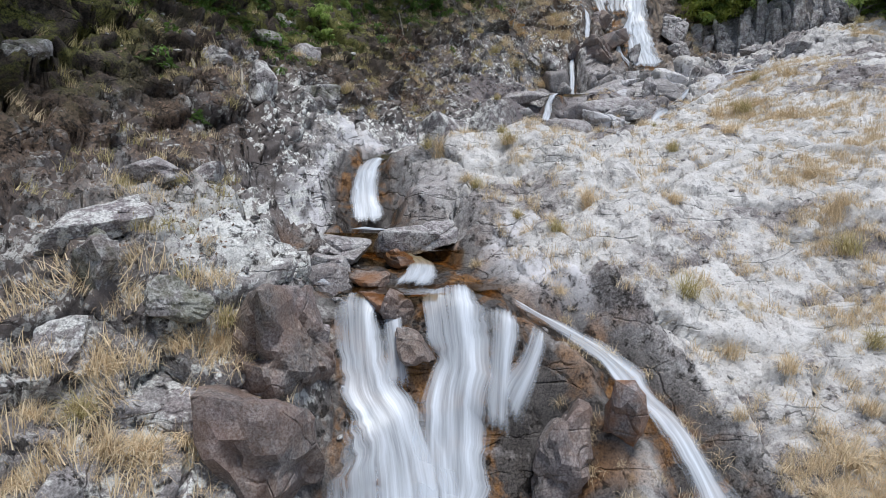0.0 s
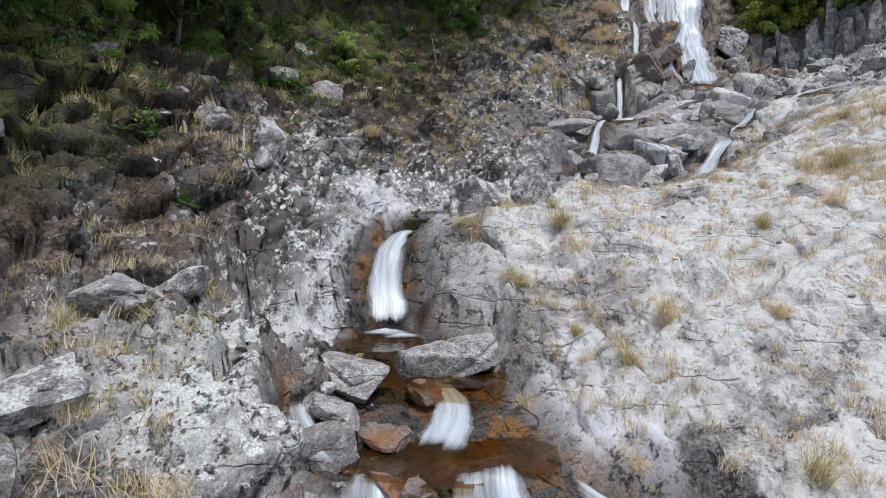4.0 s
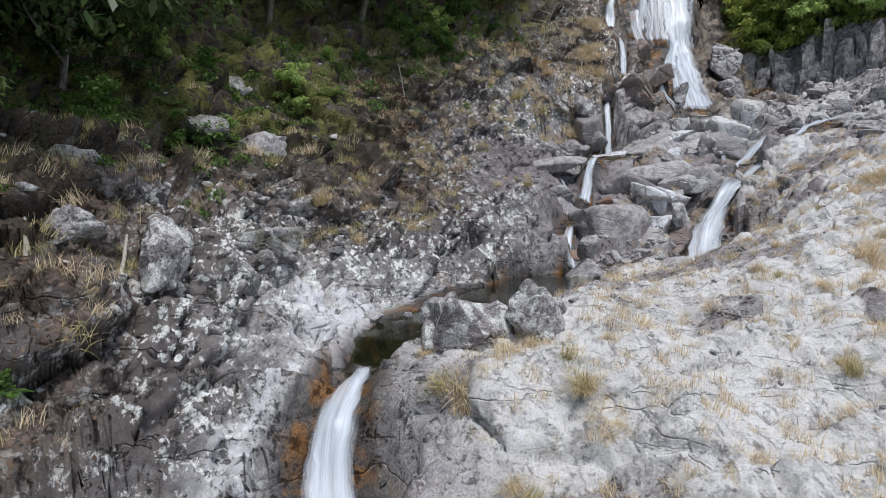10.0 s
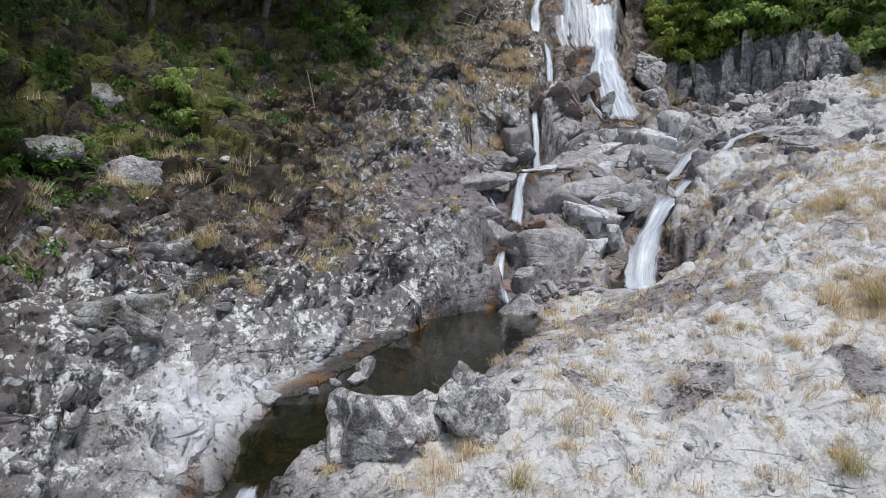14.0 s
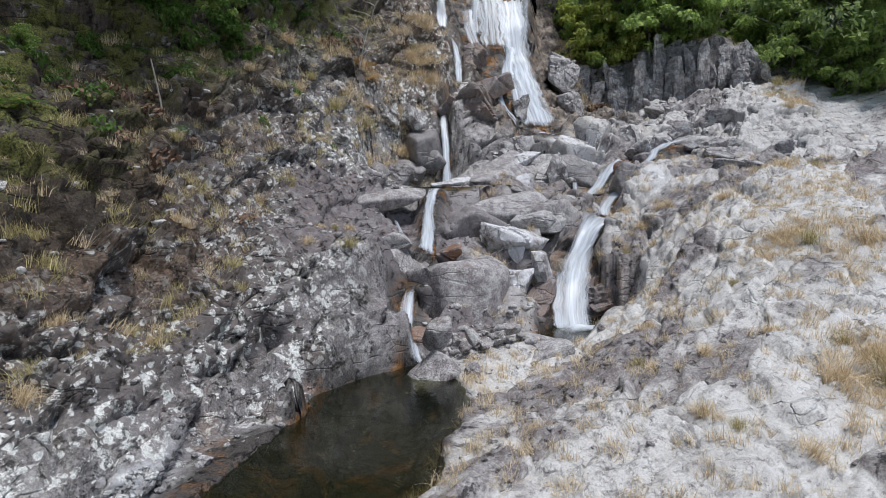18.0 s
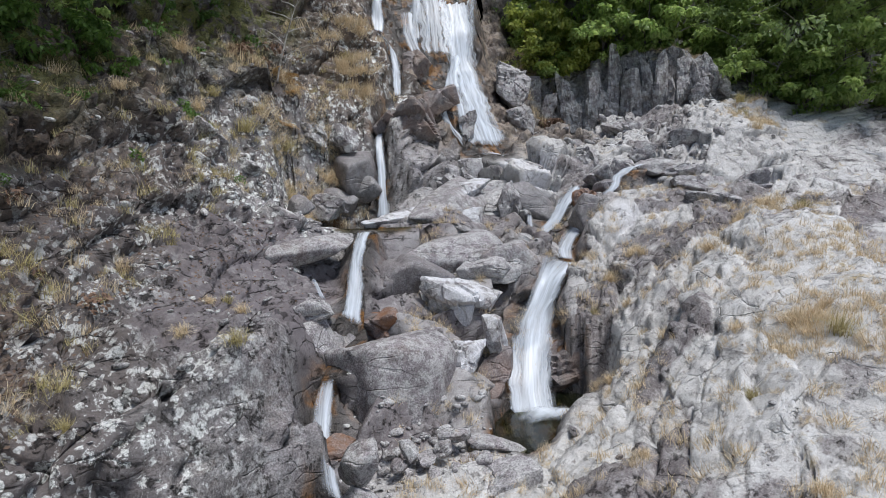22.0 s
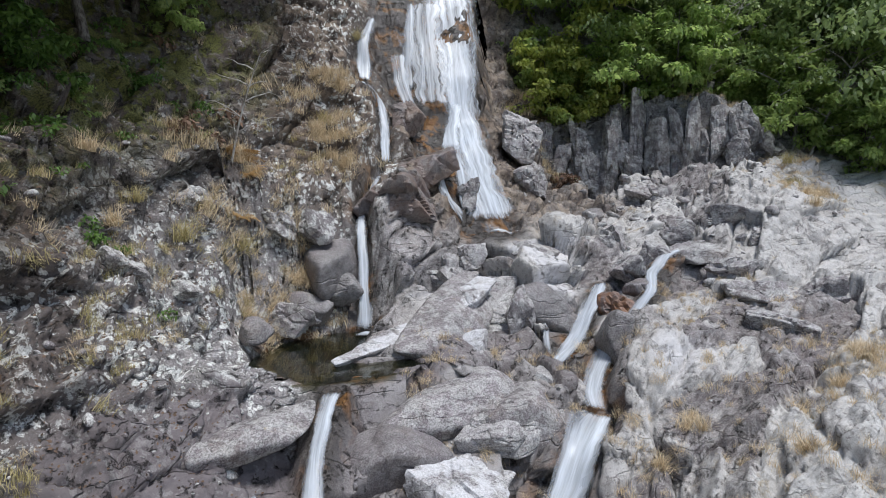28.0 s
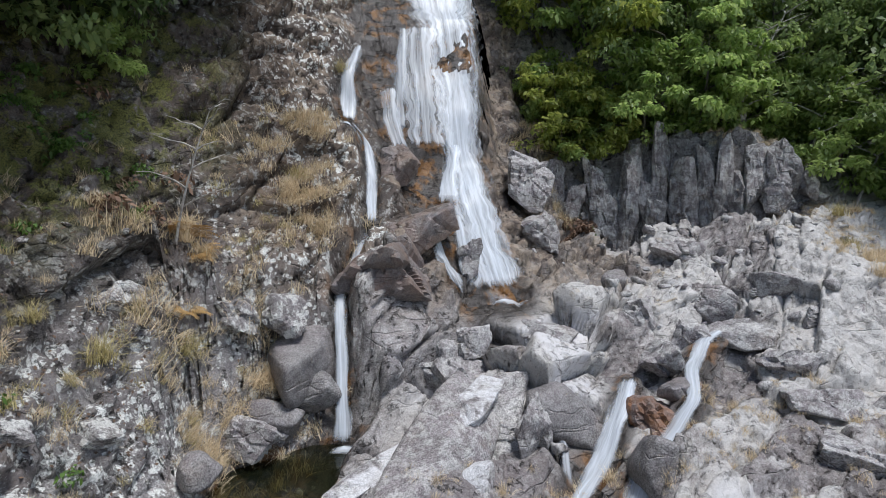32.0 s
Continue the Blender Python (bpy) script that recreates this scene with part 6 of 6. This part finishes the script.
POOL_TUFTS = ((-1, 19.98, 0.38), (4.35, 11.54, 0.34), (5.08, 11.98, 0.24), (6.33, 14.13, 0.8), (8.39, 16.38, 0.52), (9.82, 19.79, 0.54), (7.67, 19.72, 0.53), (9.41, 21.19, 0.44), (5.01, 15.77, 0.29), (1.57, 11.24, 0.15), (0.79, 11.6, 0.27), (1.07, 10.89, 0.29), (-0.42, 11.79, 0.22), (9.06, 16.01, 0.75), (6.96, 14.15, 0.49), (6.89, 14.5, 0.32), (6.38, 15.04, 0.27), (5.1, 15.6, 0.27), (5.5, 15.17, 0.26), (4.81, 13.82, 0.16), (8.44, 16.96, 0.36), (9.32, 21.4, 0.52), (8.77, 21.39, 0.52), (6.93, 16.28, 0.24), (5.75, 16.63, 0.16), (5.18, 13.3, 0.29), (1.7, 18.86, 0.35))
RIDGE_TUFTS = ((0.05, 18.15, 0.3), (-0.81, 18.33, 0.37), (-0.96, 16.84, 0.24), (-1.13, 16.77, 0.24), (19.54, 27.73, 0.8), (18.53, 26.25, 0.79), (15.22, 19.98, 0.68), (17.6, 26.46, 0.8), (18.06, 26.06, 0.8), (12.22, 20.81, 0.72), (11.22, 20.44, 0.48), (12.46, 20.14, 0.58), (7.95, 18.8, 0.36), (7.9, 17.46, 0.3), (8.69, 21.24, 0.48), (7.98, 20.75, 0.36), (9.53, 21.53, 0.4), (8.26, 16.86, 0.39), (5.45, 29.69, 0.8), (5.9, 29.5, 0.8), (4.58, 27.72, 0.8), (3.32, 27.78, 0.8), (2.28, 26.01, 0.79), (1, 24.94, 0.79), (0.18, 22.73, 0.47), (0.29, 20.9, 0.51))
CLIFF_TUFTS = ((1.64, 20.68, 0.2), (1.38, 20.68, 0.2), (1.07, 19.49, 0.28), (1.81, 19.65, 0.24), (14.37, 34.15, 0.8), (5.51, 29.2, 0.8), (5.35, 29.44, 0.75), (7.1, 32.62, 0.78), (4.39, 27.64, 0.8), (3.83, 27.08, 0.71), (4.23, 27.28, 0.53), (3.3, 27.25, 0.8), (3.35, 28.17, 0.8), (2.14, 27.37, 0.58), (1.33, 25.17, 0.61), (1.64, 25.54, 0.48), (13.88, 33.43, 0.8), (13.81, 32.78, 0.8), (13.76, 32.21, 0.71), (18.79, 27.61, 0.8), (17.5, 25.99, 0.8), (17.17, 25.46, 0.66))
for k, (x, y, s) in enumerate(SLAB_TUFTS + BANK_TUFTS + POOL_TUFTS + RIDGE_TUFTS + CLIFF_TUFTS):
    z, n = drop_to(x, y)
    ob = tagged(new("grass_tuft", tuft_models[(k * 5 + k // 7) % 7]), "dry straw-coloured grass tuft in a rock crack", "grass", "dry grass tufts on the rock")
    s = 0.12 + 0.62 * s
    tilt = Vector((0, 0, 1)).rotation_difference((Vector(n) + Vector((0, 0, 1.2))).normalized()).to_matrix().to_4x4()
    ob.matrix_world = Matrix.Translation((x, y, z - 0.02)) @ tilt @ pose(0, 0, 0, 0, 0, 41 * k) @ Matrix.Diagonal((s, s, s * 0.85, 1))


def scatter(name, label, category, models, material, count, seed, region, lo, hi, flat=False, steep=0.3):
    rnd = random.Random(seed)
    parts = []
    for _ in range(count):
        x, y = region(rnd)
        z, n = drop_to(x, y)
        if n.z < steep:
            continue
        s = rnd.uniform(lo, hi)
        up = n if flat else (Vector(n) + Vector((0, 0, 1.0))).normalized()
        m = np.array(Vector((0, 0, 1)).rotation_difference(up).to_matrix() @ Euler((0, 0, rnd.uniform(0, 6.28))).to_matrix()) * s
        v, f = models[rnd.randrange(len(models))]
        parts.append((v @ m.T + np.array((x, y, z - (0 if flat else 0.02))), f))
    v, f = join(parts)
    return tagged(new(name, mesh_from(name, v, f, material)), label, category, kind="stuff")


def patches(spots):
    def pick(r):
        cx, cy, w = spots[r.randrange(len(spots))]
        return r.gauss(cx, w), r.gauss(cy, w * 0.6)
    return pick


def slope_left(r):
    y = r.uniform(6, 30)
    return float(np.interp(y, AXIS_Y, AXIS_X)) - 2.4 - abs(r.gauss(0, 1.7)), y


def cracks_right(r):
    y = r.uniform(5, 25)
    return float(np.interp(y, AXIS_Y, AXIS_X)) + 1.2 + r.random() ** 1.3 * 8.5, y


SLIM = [blades(70 + k, 40, 0.8, 0.013, 0.4) for k in range(4)]
scatter("dry_grass", "withered grass along cracks of the slab", "grass", SLIM, STRAW, 2000, 21, cracks_right, 0.10, 0.30)
scatter("dry_grass", "straw-coloured grass patches on the upper slab", "grass", SLIM, STRAW, 2300, 22, patches(((8.2, 11.6, 0.7), (7.6, 10.6, 0.6), (9.0, 13.4, 0.8), (5.4, 7.4, 0.5), (10.4, 18.2, 0.7), (7.3, 12.8, 0.5), (6.8, 13.8, 0.4), (6.0, 10.0, 0.4), (5.7, 8.8, 0.4), (9.0, 16.0, 0.6), (8.4, 16.8, 0.4), (7.0, 14.2, 0.4), (12.3, 20.4, 0.5), (18.6, 27.4, 0.6), (17.9, 26.2, 0.5), (19.3, 28.6, 0.5), (15.2, 20.0, 0.6), (3.9, 5.7, 0.4), (3.5, 5.4, 0.3), (16.0, 31.2, 0.5), (17.6, 30.6, 0.5), (18.8, 30.0, 0.4))), 0.10, 0.26)
scatter("dry_grass", "withered grass hanging on the shaded slope", "grass", SLIM, STRAW, 330, 23, slope_left, 0.14, 0.36, False, 0.15)
scatter("dry_grass", "half-green grass on the shaded slope", "grass", SLIM, OLIVE, 600, 24, slope_left, 0.14, 0.36, False, 0.15)
scatter("dry_grass", "pale grass hanging on the cliff beside the falls", "grass", SLIM, STRAW, 420, 25, patches(((5.4, 29.3, 0.5), (4.4, 27.8, 0.5), (3.9, 27.2, 0.5), (3.0, 26.8, 0.6), (13.8, 32.8, 0.4), (13.6, 33.6, 0.4), (5.9, 30.2, 0.4))), 0.25, 0.55, False, 0.05)
scatter("dry_grass", "tussocks of pale grass on the near bank", "grass", SLIM, STRAW, 130, 26, patches(((-3.1, 4.6, 0.5), (-2.6, 5.0, 0.4), (-3.4, 5.4, 0.4), (-2.2, 5.8, 0.3), (-3.9, 4.4, 0.6))), 0.2, 0.45)
LEAF = [(np.array(((-0.5, 0, 0.02), (0, 0.3, 0.12), (0.5, 0, 0.05), (0, -0.3, 0.10))), np.array(((0, 1, 2, 3),)))]
scatter("fallen_leaves", "dry brown leaves lying on the bank", "leaves", LEAF, LITTER, 9000, 27, slope_left, 0.03, 0.075, True)
scatter("fallen_leaves", "dry brown leaves on the worn slab", "leaves", LEAF, LITTER, 900, 31, patches(((1.6, 21.6, 0.6), (0.8, 20.6, 0.6), (2.2, 22.6, 0.5))), 0.03, 0.06, True)
BUSHY = [leaf_cloud(np.random.RandomState(500 + k), [(0, 0, 0.3)], [0.5], 60, 0.22) for k in range(3)]
scatter("undergrowth", "low green plants on the shaded bank", "plants", BUSHY, GREEN, 420, 28, patches(((-5.2, 13.0, 0.9), (-5.0, 15.0, 1.0), (-4.4, 17.0, 1.0), (-6.0, 10.5, 0.8), (-3.0, 19.5, 0.9), (-1.2, 22.4, 0.8), (0.0, 25.0, 0.8), (1.4, 28.0, 0.7))), 0.12, 0.4, False, 0.1)
scatter("dry_scrub", "russet dry scrub on the cliff foot", "plants", BUSHY, RUSSET, 60, 29, patches(((14.2, 32.0, 0.5), (13.6, 31.6, 0.3), (2.4, 28.2, 0.8), (-1.0, 19.6, 0.8))), 0.25, 0.6, False, 0.1)


# ---- dead sticks
def stick(label, a, b, thick):
    a, b = Vector(a), Vector(b)
    mid = (a + b) / 2 + Vector((0.03, 0.0, 0.04))
    v, f = tube([b, mid, a], [thick, thick * 0.9, thick * 0.6], 7)
    return tagged(new("dead_branch", mesh_from("dead_branch", v, f, PALE_WOOD)), label, "branch", "dead branches on the bank")


def pale_wood():
    m, t, b = node_tree("pale_wood")
    n = noise_tex(t, coords(t, (1, 1, 0.4)), 30, 6, 0.7)
    link(t, mix(t, ramp(t, n, 0.35, 0.65), (0.24, 0.21, 0.17), (0.5, 0.46, 0.39)), b.inputs["Base Color"])
    b.inputs["Roughness"].default_value = 0.8
    return m


PALE_WOOD = pale_wood()
stick("bleached dead branch leaning on the bank", (-4.43, 10.8, 8.0), (-4.2, 10.4, 7.35), 0.028)
stick("bleached dead branch leaning on the bank", (-3.72, 11.4, 7.8), (-3.62, 10.95, 7.2), 0.026)
stick("dead branch lying across the bank", (-5.3, 13.0, 9.4), (-4.5, 13.5, 9.0), 0.02)
stick("thin dead stem standing on the slope", (-1.4, 20.6, 11.9), (-1.2, 20.5, 10.4), 0.02)
